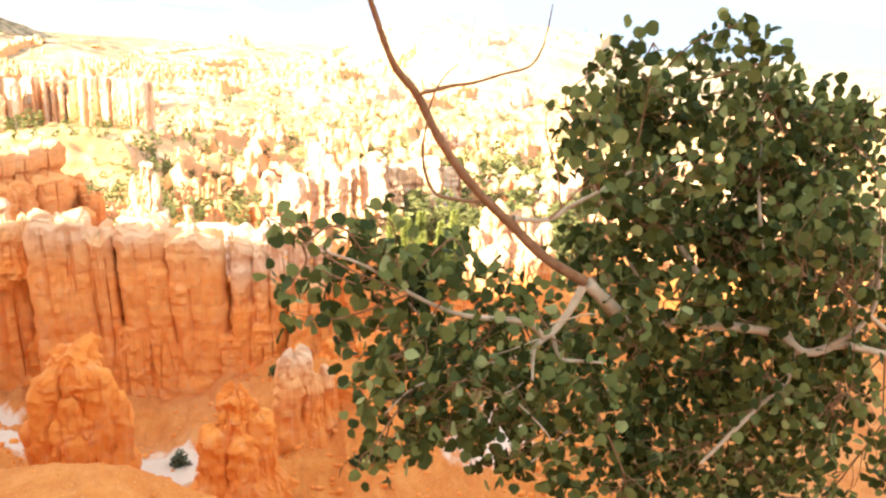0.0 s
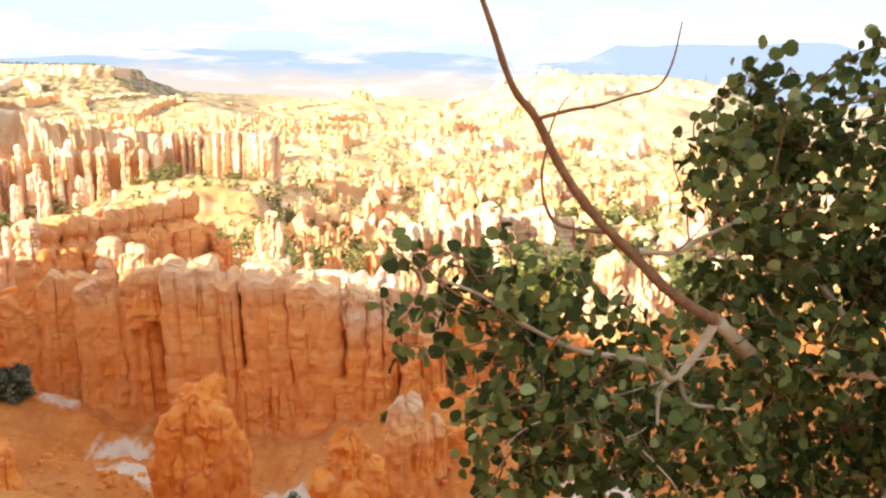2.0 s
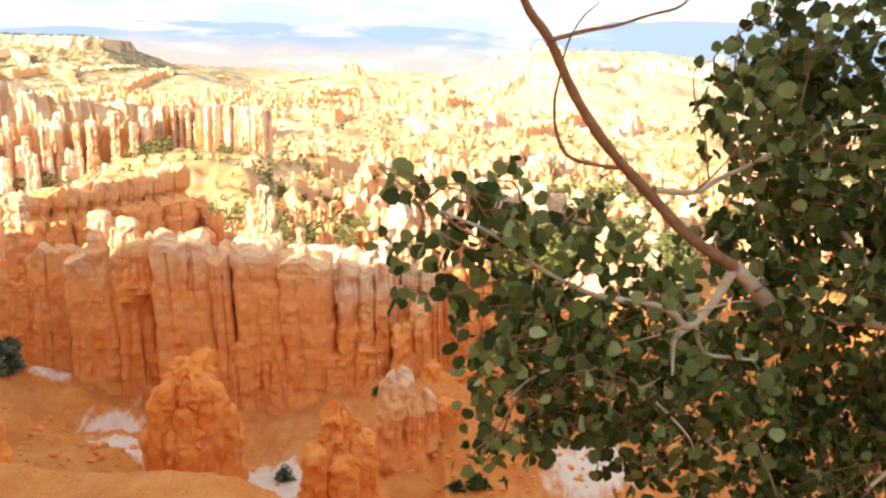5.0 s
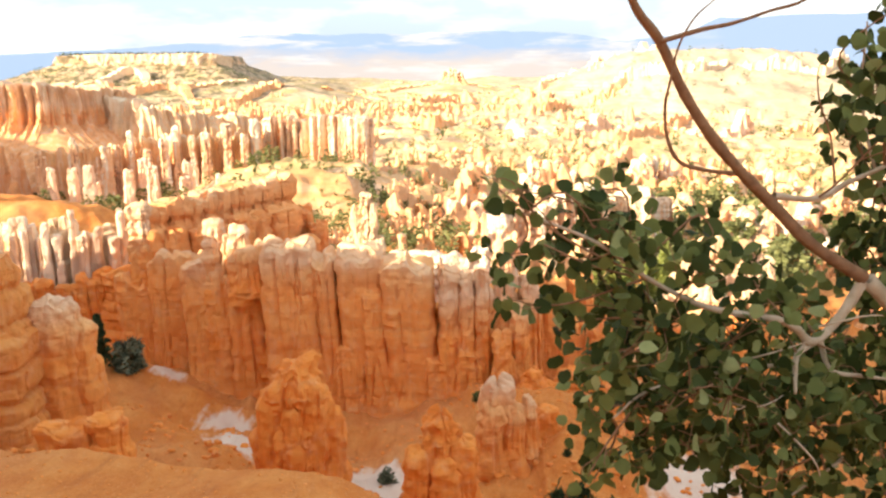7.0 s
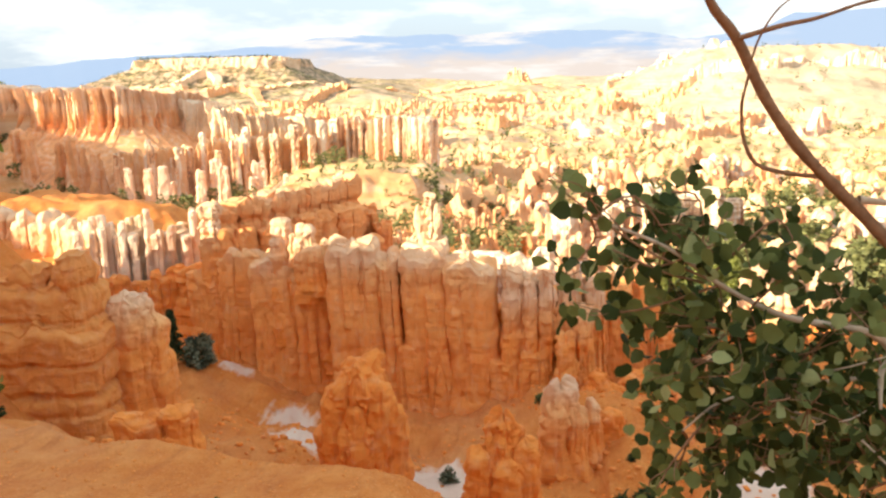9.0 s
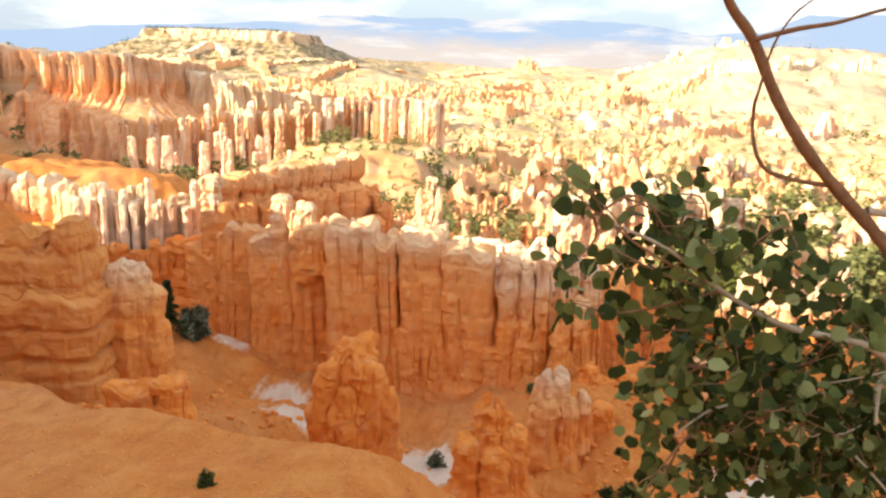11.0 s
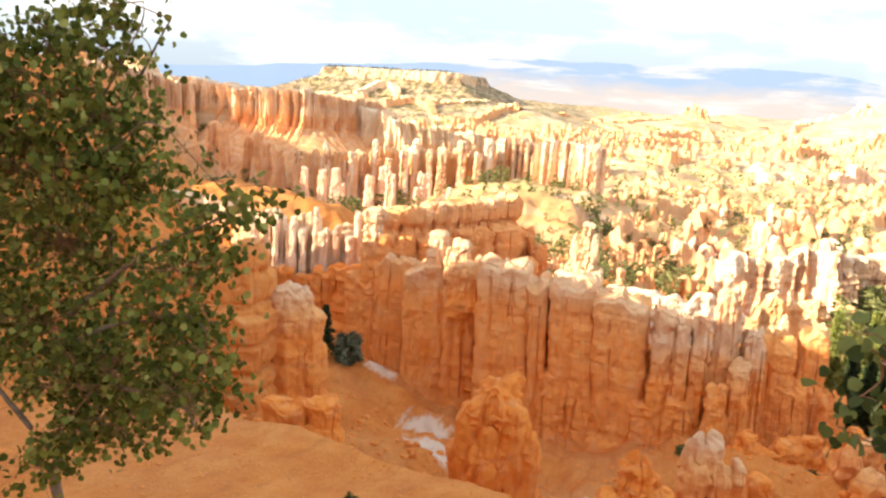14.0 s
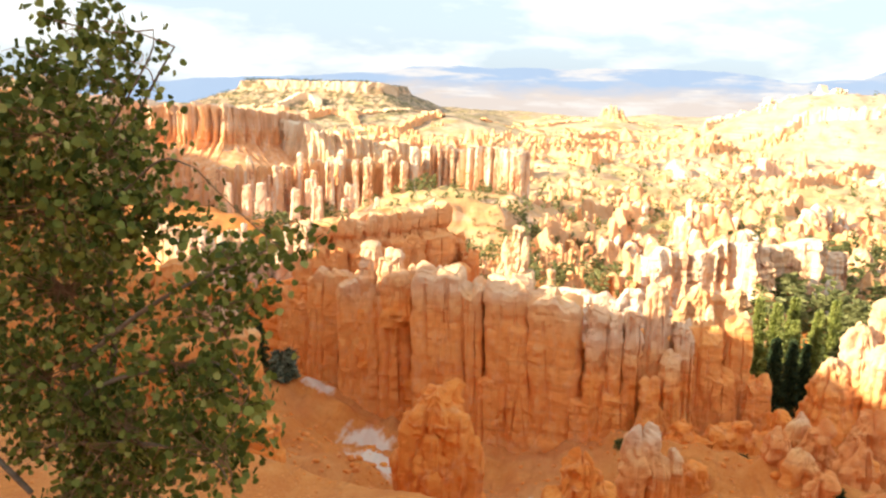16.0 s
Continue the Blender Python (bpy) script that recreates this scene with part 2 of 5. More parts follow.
ROCK_HIGH = rock_material("rim_limestone", -8.0, 0.42, 0.3, (0.74, 0.50, 0.31))
ROCK_FAR = rock_material("far_limestone", 6.0, 0.42, 0.3, (0.75, 0.585, 0.36))
ROCK_CAP = rock_material("capped_limestone", 7.5)
ROCK_BUTTE = rock_material("ochre_limestone", -12.0, 0.35, 0.0, (0.55, 0.26, 0.09))
ROCK_SNOWY = rock_material("white_headed_limestone", 10.0)
ROCK_LOW = rock_material("butte_limestone", -12.0)
SOIL = ground_material()
BARK = plain("aspen_bark", (0.44, 0.31, 0.19), (0.66, 0.53, 0.38), 30.0, 0.8, 0.4)
BARK_DARK = plain("grey_brown_bark", (0.12, 0.085, 0.055), (0.26, 0.19, 0.13), 30.0, 0.85, 0.4)
BARK_BROWN = plain("brown_twig_bark", (0.20, 0.10, 0.05), (0.38, 0.21, 0.11), 40.0, 0.8, 0.4)
LEAF = leaf_material("aspen_leaf", (0.050, 0.068, 0.018), (0.225, 0.265, 0.082), (0.52, 0.56, 0.24))
LEAF_WARM = leaf_material("aspen_leaf_warm", (0.080, 0.100, 0.018), (0.265, 0.285, 0.058), (0.52, 0.51, 0.16))
NEEDLE = plain("pine_needles", (0.02, 0.038, 0.016), (0.085, 0.115, 0.042), 3.0, 0.8, 0.0, True)
SCRUB = plain("scrub_leaves", (0.05, 0.075, 0.02), (0.16, 0.18, 0.055), 3.0, 0.8, 0.0, True)
# lighter copy of the conifer green, with sunlight put into its colour
GULLY = leaf_material("sunlit_conifers", (0.24, 0.27, 0.07), (0.55, 0.57, 0.17), (0.68, 0.66, 0.26))
WOODS = leaf_material("far_conifers", (0.16, 0.17, 0.065), (0.34, 0.34, 0.135), (0.42, 0.41, 0.18))
GREY = plain("grey_sage", (0.09, 0.11, 0.07), (0.27, 0.29, 0.19), 3.0, 0.9, 0.0, True)


# ---- shapes ----
def hashed(ix, iy, iz, seed):
    h = (ix * 374761393 + iy * 668265263 + iz * 1274126177 + seed * 974634777) & 0xFFFFFFFF
    h = ((h ^ (h >> 13)) * 1274126177) & 0xFFFFFFFF
    h = ((h ^ (h >> 16)) * 2246822519) & 0xFFFFFFFF
    return ((h ^ (h >> 15)) & 0xFFFFFF) / 8388607.5 - 1.0


def grain(x, y, z, seed=0):
    """Smooth value noise in -1..1 on arrays."""
    x, y, z = np.broadcast_arrays(np.asarray(x, float), np.asarray(y, float), np.asarray(z, float))
    fx, fy, fz = np.floor(x), np.floor(y), np.floor(z)
    ix, iy, iz = fx.astype(np.int64), fy.astype(np.int64), fz.astype(np.int64)
    u, v, w = x - fx, y - fy, z - fz
    u, v, w = u * u * (3 - 2 * u), v * v * (3 - 2 * v), w * w * (3 - 2 * w)
    total = 0
    for a in (0, 1):
        for b in (0, 1):
            for c in (0, 1):
                k = (u if a else 1 - u) * (v if b else 1 - v) * (w if c else 1 - w)
                total = total + k * hashed(ix + a, iy + b, iz + c, seed)
    return total


def rough(x, y, z, octaves=4, seed=0):
    total, amp = 0, 0.5
    for i in range(octaves):
        total = total + amp * grain(x, y, z, seed + i)
        x, y, z, amp = np.asarray(x) * 2.03, np.asarray(y) * 2.03, np.asarray(z) * 2.03, amp * 0.5
    return total


def smooth(x, lo, hi):
    t = np.clip((x - lo) / (hi - lo), 0, 1)
    return t * t * (3 - 2 * t)


def blob(x, y, cx, cy, sx, sy):
    return np.exp(-0.5 * (((x - cx) / sx) ** 2 + ((y - cy) / sy) ** 2))


def height(x, y):
    """The lie of the land: the rim, a spur below it, the amphitheatre, the badlands and the mesas beyond."""
    x, y = np.asarray(x, float), np.asarray(y, float)
    r = np.hypot(x, y)
    ahead = y + 0.25 * np.abs(x)
    floor = np.interp(ahead, [-60, -4, 0, 1, 3, 10, 30, 50, 66, 85, 112, 140, 200, 300, 500, 800, 1400, 2200, 3300, 4950],
                      [3, 0.3, 0, -0.15, -1.7, -8, -23, -37, -45.5, -48.5, -53.5, -54.5, -52, -57, -66, -74, -84, -92, -80, -75])
    wild = smooth(r, 20, 60)
    bare = 1 - 0.8 * (1 - smooth(y, 50, 62)) * (1 - smooth(x, -8, 4))
    # the spur: a bare shelf that falls away behind its crest
    shelf = -23.6 - 0.2 * (y - 38) + 0.5 * grain(x / 9, y / 9, 0, 3)
    edge = 47 + 0.30 * (-x - 7)
    beyond = np.maximum(np.maximum(y - edge, (x + 9) * 0.9), 0)
    shelf = shelf - 0.62 * beyond - 0.012 * beyond ** 2
    shelf = np.where(y > 22, shelf, -99)
    h = np.maximum(floor, shelf)
    # talus that climbs to the walls
    h = h + 15 * blob(x, y, -64, 97, 18, 17) + 3 * blob(x, y, -50, 120, 10, 8) + 6 * blob(x, y, 6, 111, 7, 7)
    h = h + 4.5 * blob(x, y, -31, 84, 9, 9) + 5 * blob(x, y, 17, 98, 7, 10)
    h = h + 9 * blob(x, y, 49, 127, 9, 9) + 10 * blob(x, y, 66, 116, 14, 12) + 9 * blob(x, y, 34, 92, 13, 15)
    h = h + 15 * blob(x, y, -125, 205, 42, 20) + 18 * blob(x, y, -55, 303, 20, 18) + 3 * blob(x, y, 20, 190, 40, 18)
    h = h + 3 * blob(x, y, 60, 175, 30, 16) + 12 * blob(x, y, -170, 260, 45, 30)
    h = h + 15 * blob(x, y, -68, 372, 38, 20)
    # unseen ridge added on the sun's side, its crest shaped to shade the amphitheatre
    t = np.clip((y + 150) / 225, 0, 1)
    crest = np.minimum(38.4 - 0.487 * y + 2.5 * blob(x * 0, y, 0, 92, 1, 8) + 1.1 * blob(x * 0, y, 0, 74, 1, 4), 58) - 1.8 * np.maximum(y - 118, 0) + 1.6 * grain(y / 5, 0, 0, 8) + 1.2 * grain(y / 1.7, 0, 0, 9)
    # notches in that crest let sun onto the bright knob and the outcrop
    crest = crest - 9 * np.exp(-0.5 * ((y - 86) / 1.7) ** 2) - 5 * np.exp(-0.5 * ((y - 37) / 7) ** 2)
    off = np.abs(x + 92)
    h = np.where((y < 135) & (y > -260), np.maximum(h, crest - 1.1 * np.maximum(off - 3, 0)), h)
    # rim that closes the amphitheatre
    rim = 4 - 0.95 * np.maximum(np.abs((x + 330) * 0.75 + (y - 330) * 0.35) - 14, 0) + 4 * grain(x / 30, y / 30, 0, 21) - 16 * np.abs(rough(x / 24, y / 24, 0, 4, 22)) - 8 * np.abs(rough(x / 8, y / 8, 0, 3, 23))
    h = np.where((x < -100) & (y > 120) & (y < 520), np.maximum(h, rim), h)
    cliff = -18 - 2.2 * np.maximum(np.abs(y - 462 - 0.1 * (x + 200)) - 22, 0) - 3.0 * np.maximum(x + 235, 0) + 0.06 * np.maximum(-250 - x, 0)
    h = np.maximum(h, np.where(x > -520, cliff, -99))
    # second unseen ridge, added to cast shade on the foot of the left cliffs
    crest = 47 + 0.2 * np.maximum(300 - y, 0) + 21 * np.exp(-0.5 * ((y - 214) / 24) ** 2) + 3 * grain(y / 9, 0, 0, 11) + 2 * grain(y / 3, 0, 0, 12) - 1.3 * np.maximum(np.abs(x + 450) - 6, 0) - 1.5 * np.maximum(y - 362, 0) - 1.5 * np.maximum(185 - y, 0)
    h = np.maximum(h, crest)
    # badlands
    mid = smooth(r, 170, 260) * (1 - smooth(r, 1500, 2400))
    ridged = 1 - 2 * np.abs(rough(x / 90, y / 90, 0, 4, 31)) + 0.35 * (0.5 - 2 * np.abs(rough(x / 26, y / 34, 0, 3, 35)))
    h = h + mid * (ridged - 0.35) * (9 + 10 * smooth(r, 400, 1200))
    h = h + bare * wild * (1.4 * 1.5 * (0.3 - 2 * np.abs(rough(x / 15, y / 15, 0, 4, 41))) + 0.5 * rough(x / 2.2, y / 2.2, 0, 3, 44) * (1 - smooth(r, 90, 200)))
    h = h + bare * wild * (1 - smooth(r, 120, 190)) * 2.4 * (0.25 - np.abs(rough(x / 5, y / 16, 0, 3, 49)))
    h = h + (1 - wild) * smooth(r, 3, 8) * 0.25 * rough(x / 2, y / 2, 0, 3, 47)
    far = smooth(r, 1200, 1700)
    h = h + far * (55 * rough(x / 480, y / 480, 0, 5, 51) + 6)
    h = h + 40 * blob(x, y, 30, 3350, 190, 150)
    # right-hand dome and the flat mesa
    dome = 34 - 0.00062 * ((x - 560) * 0.75) ** 2 - np.maximum(np.abs(y - 1650) - 120, 0) * 0.22 - np.maximum(np.abs(x - 545) - 150, 0) * 0.2
    h = np.maximum(h, np.where(r > 900, np.minimum(dome, 27) + 26 * (0.22 - np.abs(rough(x / 85, y / 85, 0, 4, 61))), -200))
    d = np.maximum(np.maximum(np.abs(x + 935) - 235, np.abs(y - 2590) - 180), 0) + 12 * rough(x / 55, y / 55, 0, 3, 71)
    mesa = np.where(d < 3, 42, np.where(d < 16, 42 - 2.3 * (d - 3), 12 - 0.45 * (d - 16)))
    h = np.maximum(h, np.where(r > 1500, mesa + 16 * (0.3 - np.abs(rough(x / 70, y / 110, 0, 4, 74))) * smooth(d, 10, 60), -200))
    d = np.maximum(np.maximum(np.abs(x + 860) - 430, np.abs(y - 2480) - 330), 0) + 34 * rough(x / 110, y / 110, 0, 4, 77)
    bench = np.where(d < 4, -44, -44 - 0.22 * (d - 4) - 6 * np.abs(rough(x / 40, y / 40, 0, 3, 79))) + 5 * rough(x / 60, y / 60, 0, 3, 78)
    h = np.maximum(h, np.where(r > 1500, bench, -200))
    return h


def mesh_from(name, verts, faces, material, sharp=False):
    me = bpy.data.meshes.new(name)
    verts, faces = np.asarray(verts, np.float32), np.asarray(faces, np.int32)
    k = faces.shape[1]
    me.vertices.add(len(verts))
    me.vertices.foreach_set("co", verts.ravel())
    me.loops.add(faces.size)
    me.loops.foreach_set("vertex_index", faces.ravel())
    me.polygons.add(len(faces))
    me.polygons.foreach_set("loop_start", np.arange(0, faces.size, k, dtype=np.int32))
    me.polygons.foreach_set("loop_total", np.full(len(faces), k, np.int32))
    me.update(calc_edges=True)
    me.validate()
    if not sharp:
        me.polygons.foreach_set("use_smooth", np.ones(len(me.polygons), bool))
    me.materials.append(material)
    return me


def grid_faces(rows, cols, wrap):
    a = np.arange(rows - 1)[:, None] * cols
    b = np.arange(cols if wrap else cols - 1)[None, :]
    n = (b + 1) % cols
    return np.stack([a + b, a + n, a + cols + n, a + cols + b], -1).reshape(-1, 4)


def build_ground():
    fine = np.radians(np.arange(-52, 56.01, 0.19))
    coarse = np.radians(np.arange(59, 306, 3.0))
    az = np.concatenate([fine, coarse])
    rings = np.concatenate([np.linspace(0.01, 20, 46)[:-1], np.linspace(20, 165, 230)[:-1], np.geomspace(165, 1100, 190)[:-1], np.geomspace(1100, 2250, 60)[:-1], np.linspace(2250, 2700, 60)[:-1], np.geomspace(2700, 4900, 50)])
    R, A = np.meshgrid(rings, az, indexing="ij")
    X, Y = R * np.sin(A), R * np.cos(A)
    verts = np.stack([X, Y, height(X, Y)], -1).reshape(-1, 3)
    faces = grid_faces(len(rings), len(az), True)[:, ::-1]
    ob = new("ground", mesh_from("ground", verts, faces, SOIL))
    return tagged(ob, "bare orange canyon soil with pale washes and far badlands", "ground", kind="structure")


def beds(z):
    """Hard and soft layers, shared by all rocks so that the ledges run on from one to the next."""
    return 0.5 * grain(z * 0.42, 0.3, 0.7, 81) + 0.35 * grain(z * 1.1, 0.3, 0.7, 82) + 0.25 * np.sign(grain(z * 0.8, 0.1, 0.2, 83)) * np.abs(grain(z * 0.8, 0.1, 0.2, 83)) ** 0.5


def blocks(along, z, wide, tall, seed):
    """Jointed rock: a step in or out for each uneven block, rows staggered like masonry, and the distance to the nearest joint."""
    zz = z / tall + 0.35 * grain(along / (3 * wide), seed, 0.4, 86) + 0.4 * grain(z / (2.7 * tall), 0.2, seed, 87)
    row = np.floor(zz).astype(np.int64)
    ss = along / wide + 3.7 * hashed(row, row * 0 + 3, row * 0, seed) + 0.25 * grain(along / wide, z / tall * 0.7, seed, 88)
    col = np.floor(ss).astype(np.int64)
    u, v = ss - col, zz - row
    return hashed(col, row, row * 0 + 1, seed + 5), np.minimum(u, 1 - u) * wide, np.minimum(v, 1 - v) * tall


def rock_arrays(cx, cy, zb, zt, rx, ry, turn=0.0, seed=0, nseg=40, nz=44, top=0.8, flare=0.25, flute=0.12, lump=0.5, ledge=0.5, dome=0.10, lean=(0, 0), square=3.2, crack=0.0, jag=0.0, block=0.0,
                joint=0.0, crenel=0.0, shelves=(), size_of=(1.6, 1.4)):
    """A standing column of layered rock, in world places."""
    u = np.linspace(0, 1, nz)[:, None]
    u = 1 - (1 - u) ** 1.2
    th = np.linspace(0, 2 * np.pi, nseg, endpoint=False)[None, :]
    c, s = np.cos(th), np.sin(th)
    base = (np.abs(c) ** square + np.abs(s) ** square) ** (-1 / square)
    along = np.cumsum(np.hypot(np.diff(np.append(c * base * rx, c[:, :1] * base[:, :1] * rx)), np.diff(np.append(s * base * ry, s[:, :1] * base[:, :1] * ry))))[None, :]
    notch = jag * (grain(c * rx / 2.2 + cx, s * ry / 2.2 + cy, seed, 93) + 0.3 * grain(c * rx / 0.9 + cx, s * ry / 0.9 + cy, seed, 94))
    if crenel:
        tooth = np.floor(c * base * rx / 1.15 + 0.3 * cx).astype(np.int64)
        notch = notch + crenel * np.minimum(hashed(tooth, tooth * 0 + seed, tooth * 0, 7), 0.35)
    z = zb + (zt + notch - zb) * u
    prof = 1 + flare * (1 - u) ** 2.2 + (top - 1) * u
    k = 1 + flute * (grain(c * 2.6 + seed, s * 2.6, z * 0.04, 91) + 0.6 * grain(c * 5.5, s * 5.5 + seed, z * 0.07, 92))
    d = prof * k
    X, Y = c * base * rx * d, s * base * ry * d
    n = np.hypot(X, Y) + 1e-6
    push = ledge * beds(z + 0.6 * grain(c * 2, s * 2, seed, 95)) + lump * (rough(X / 2.6 + cx, Y / 2.6 + cy, z / 2.6, 4, 96) + 0.45 * rough(X / 0.9 + cx, Y / 0.9, z / 0.9 + cy, 2, 106))
    size = min(rx, ry)
    if crack:
        warp = 0.10 * grain(z * 0.13, seed, 0.5, 98) + 0.05 * grain(z * 0.5, seed, 1.5, 98)
        split = np.minimum(np.abs(grain((c + warp) * rx * 0.34 + seed, s * ry * 0.34, z * 0.015, 99)), np.abs(grain(c * rx * 0.55, (s + warp) * ry * 0.55 + seed, z * 0.03 + 7, 100)) * 1.6)
        push = push - crack * (0.35 + 0.65 * smooth(grain(z * 0.16, c * 2, s * 2 + seed, 107), -0.5, 0.4)) * (1 - smooth(split, 0.0, 0.13)) * smooth(u, 0.02, 0.25) * (1 - 0.8 * smooth(u, 0.88, 0.98))
    if block or joint:
        step, gap_side, gap_bed = blocks(along + 0 * z, z + 0 * th, *size_of, seed)
        push = push + block * step
        if joint:
            broken = smooth(grain(along / 2.3, z / 2.3, seed, 118), 0.0, 0.5)
            push = push - joint * broken * np.maximum(1 - smooth(gap_bed, 0.0, 0.22), 0.5 * (1 - smooth(gap_side, 0.0, 0.2)))
    for level, deep, tall in shelves:
        push = push - deep * np.exp(-((z - level - 0.5 * grain(c * 1.7, s * 1.7, level, 119)) / tall) ** 2) * (0.7 + 0.5 * grain(c * 3, s * 3, level, 120))
    push = np.clip(push, -0.55 * size, 0.5 * size)
    f = np.maximum(0.1, 1 + push / np.maximum(n, 0.4))
    cap = np.where(u > 1 - dome, 0.30 + 0.70 * np.sqrt(np.maximum(1 - ((u - 1 + dome) / dome) ** 2, 0.0)), 1.0)
    if dome < 0.08:
        cap = np.maximum(cap, 0.8)
    X, Y, z = X * f * cap, Y * f * cap, z + 0 * X
    rise = 0.25 * size
    rim = [a[nz - 1:nz] for a in (X, Y, z)]
    rings = (0.8, 0.55, 0.3) if nseg > 60 else (0.62, 0.25)
    for q in rings:                      # the broken flat of the top
        bump = grain(rim[0] * q / 1.1 + cx, rim[1] * q / 1.1, seed, 97) + 0.6 * grain(rim[0] * q / 0.5 + cx, rim[1] * q / 0.5, seed, 98)
        z = np.concatenate([z, rim[2] + rise * 0.35 * (1 - q) + rise * 0.5 * bump * (1 - q * q) - notch * (1 - q) * 0.6])
        X, Y = np.concatenate([X, rim[0] * q]), np.concatenate([Y, rim[1] * q])
    ct, st = math.cos(turn), math.sin(turn)
    up = np.concatenate([u, np.ones((len(rings), 1))])
    verts = np.stack([cx + X * ct - Y * st + lean[0] * up, cy + X * st + Y * ct + lean[1] * up, z], -1).reshape(-1, 3)
    rows = nz + len(rings)
    faces = grid_faces(rows, nseg, True)
    tip = verts[-nseg:].mean(0, keepdims=True)
    last = (rows - 1) * nseg + np.arange(nseg)
    tips = np.stack([last, np.roll(last, -1), np.full(nseg, len(verts))], -1)
    return np.concatenate([verts, tip]), faces, tips


def joined(name, pieces, material, origin=(0, 0, 0), sharp=0):
    """One mesh out of rock arrays, all faces as triangles and quads split in triangles."""
    vs, fs, base = [], [], 0
    for v, q, t in pieces:
        vs.append(v)
        fs += [q[:, [0, 1, 2]] + base, q[:, [0, 2, 3]] + base, t + base]
        base += len(v)
    me = mesh_from(name, np.concatenate(vs) - np.array(origin), np.concatenate(fs), material)
    if sharp:
        me.set_sharp_from_angle(angle=radians(sharp))
    return me


def hoodoo(label, x, y, zb, zt, rx, ry=None, material=None, extra=(), cap=True, **more):
    """One hoodoo on its own, or with a few lesser knobs grown onto it."""
    ry = ry or rx
    body = joined("hoodoo", [rock_arrays(x, y, zb, zt, rx, ry, seed=int(abs(x * 7 + y * 3)) % 97, **{"block": 0.2, "jag": 0.5, "crack": 0.4, **more})], material or ROCK, (x, y, zb), 32)
    o = new("hoodoo")
    o.location = (x, y, zb)
    new("pillar", body).parent = o
    if cap and not extra:
        k = more.get("top", 0.8) * 0.92
        v = rock_arrays(x, y, zt - 0.9 - 0.3 * rx, zt + 0.35, rx * k, ry * k, seed=int(abs(x * 5 + y)) % 89, nseg=44, nz=16, top=0.9, flare=-0.15, lump=0.5, ledge=0.3, dome=0.3, jag=0.3, block=0.1)
        stone = new("caprock", joined("caprock", [v], material or ROCK, (x, y, zb), 32))
        stone.parent = o
    for k, (dx, dy, b, t, a, c) in enumerate(extra):
        v = rock_arrays(x + dx, y + dy, b, t, a, c, seed=k + 5, nseg=44, nz=44, flute=0.16, lump=0.8, jag=0.6, crack=0.4, block=0.12)
        new("knob", joined("knob", [v], material or ROCK, (x, y, zb), 32)).parent = o
    return tagged(o, label, "hoodoo", "hoodoos of the amphitheatre")


def rock_fin(label, columns, category="rock fin", material=None, **more):
    """A wall of rock: an Empty at its foot with one part for each column."""
    root = new("rock_fin")
    root.location = (columns[0][0], columns[0][1], columns[0][2])
    for i, (x, y, zb, zt, rx, ry, turn, top, *tilt) in enumerate(columns):
        v = rock_arrays(x, y, zb, zt, rx, ry, radians(turn), seed=i * 3 + int(abs(x)) % 50, top=top, lean=(-tilt[0], 0) if tilt else (0, 0), **more)
        o = new("rock_column", joined("rock_column", [v], material or ROCK, root.location, 32))
        o.parent = root
    return tagged(root, label, category)


def wavy_fin(label, a, b, n, zt, zb, r, spread, seed, jag=3.0, material=None, thin=0.7, fat=1.0, **more):
    """A fin between two plan points out of n uneven columns."""
    more = {"crack": 0.35 * r, "jag": 0.4 * r, "block": 0.1 * r, **more}
    rng = random.Random(seed)
    cols = []
    turn = math.degrees(math.atan2(b[1] - a[1], b[0] - a[0]))
    for i in range(n):
        f = (i + 0.5) / n
        x, y = a[0] + (b[0] - a[0]) * f + rng.uniform(-1, 1) * spread, a[1] + (b[1] - a[1]) * f + rng.uniform(-1, 1) * spread
        top = zt[0] + (zt[1] - zt[0]) * f + rng.uniform(-jag, jag * 0.4)
        cols.append((x, y, zb[0] + (zb[1] - zb[0]) * f, top, r * rng.uniform(0.75, 1.3), r * thin * rng.uniform(0.8, 1.3), turn + rng.uniform(-15, 15), rng.uniform(0.6, 1.0)))
    return rock_fin(label, cols, material=material, **more)


def scattered(shapes, picks, places, turns, widths, depths, talls):
    """All copies of a few shapes, each turned, stretched and put in its place, as one list of points and faces."""
    vs, fs, base = [], [], 0
    for k, (v, f) in enumerate(shapes):
        sel = np.nonzero(picks == k)[0]
        if not len(sel):
            continue
        c, s = np.cos(turns[sel])[:, None], np.sin(turns[sel])[:, None]
        x, y = v[None, :, 0] * widths[sel][:, None], v[None, :, 1] * depths[sel][:, None]
        p = np.stack([x * c - y * s, x * s + y * c, v[None, :, 2] * talls[sel][:, None]], -1) + places[sel][:, None, :]
        vs.append(p.reshape(-1, 3))
        fs.append((f[None] + (base + np.arange(len(sel)) * len(v))[:, None, None]).reshape(-1, 3))
        base += len(sel) * len(v)
    return np.concatenate(vs), np.concatenate(fs)


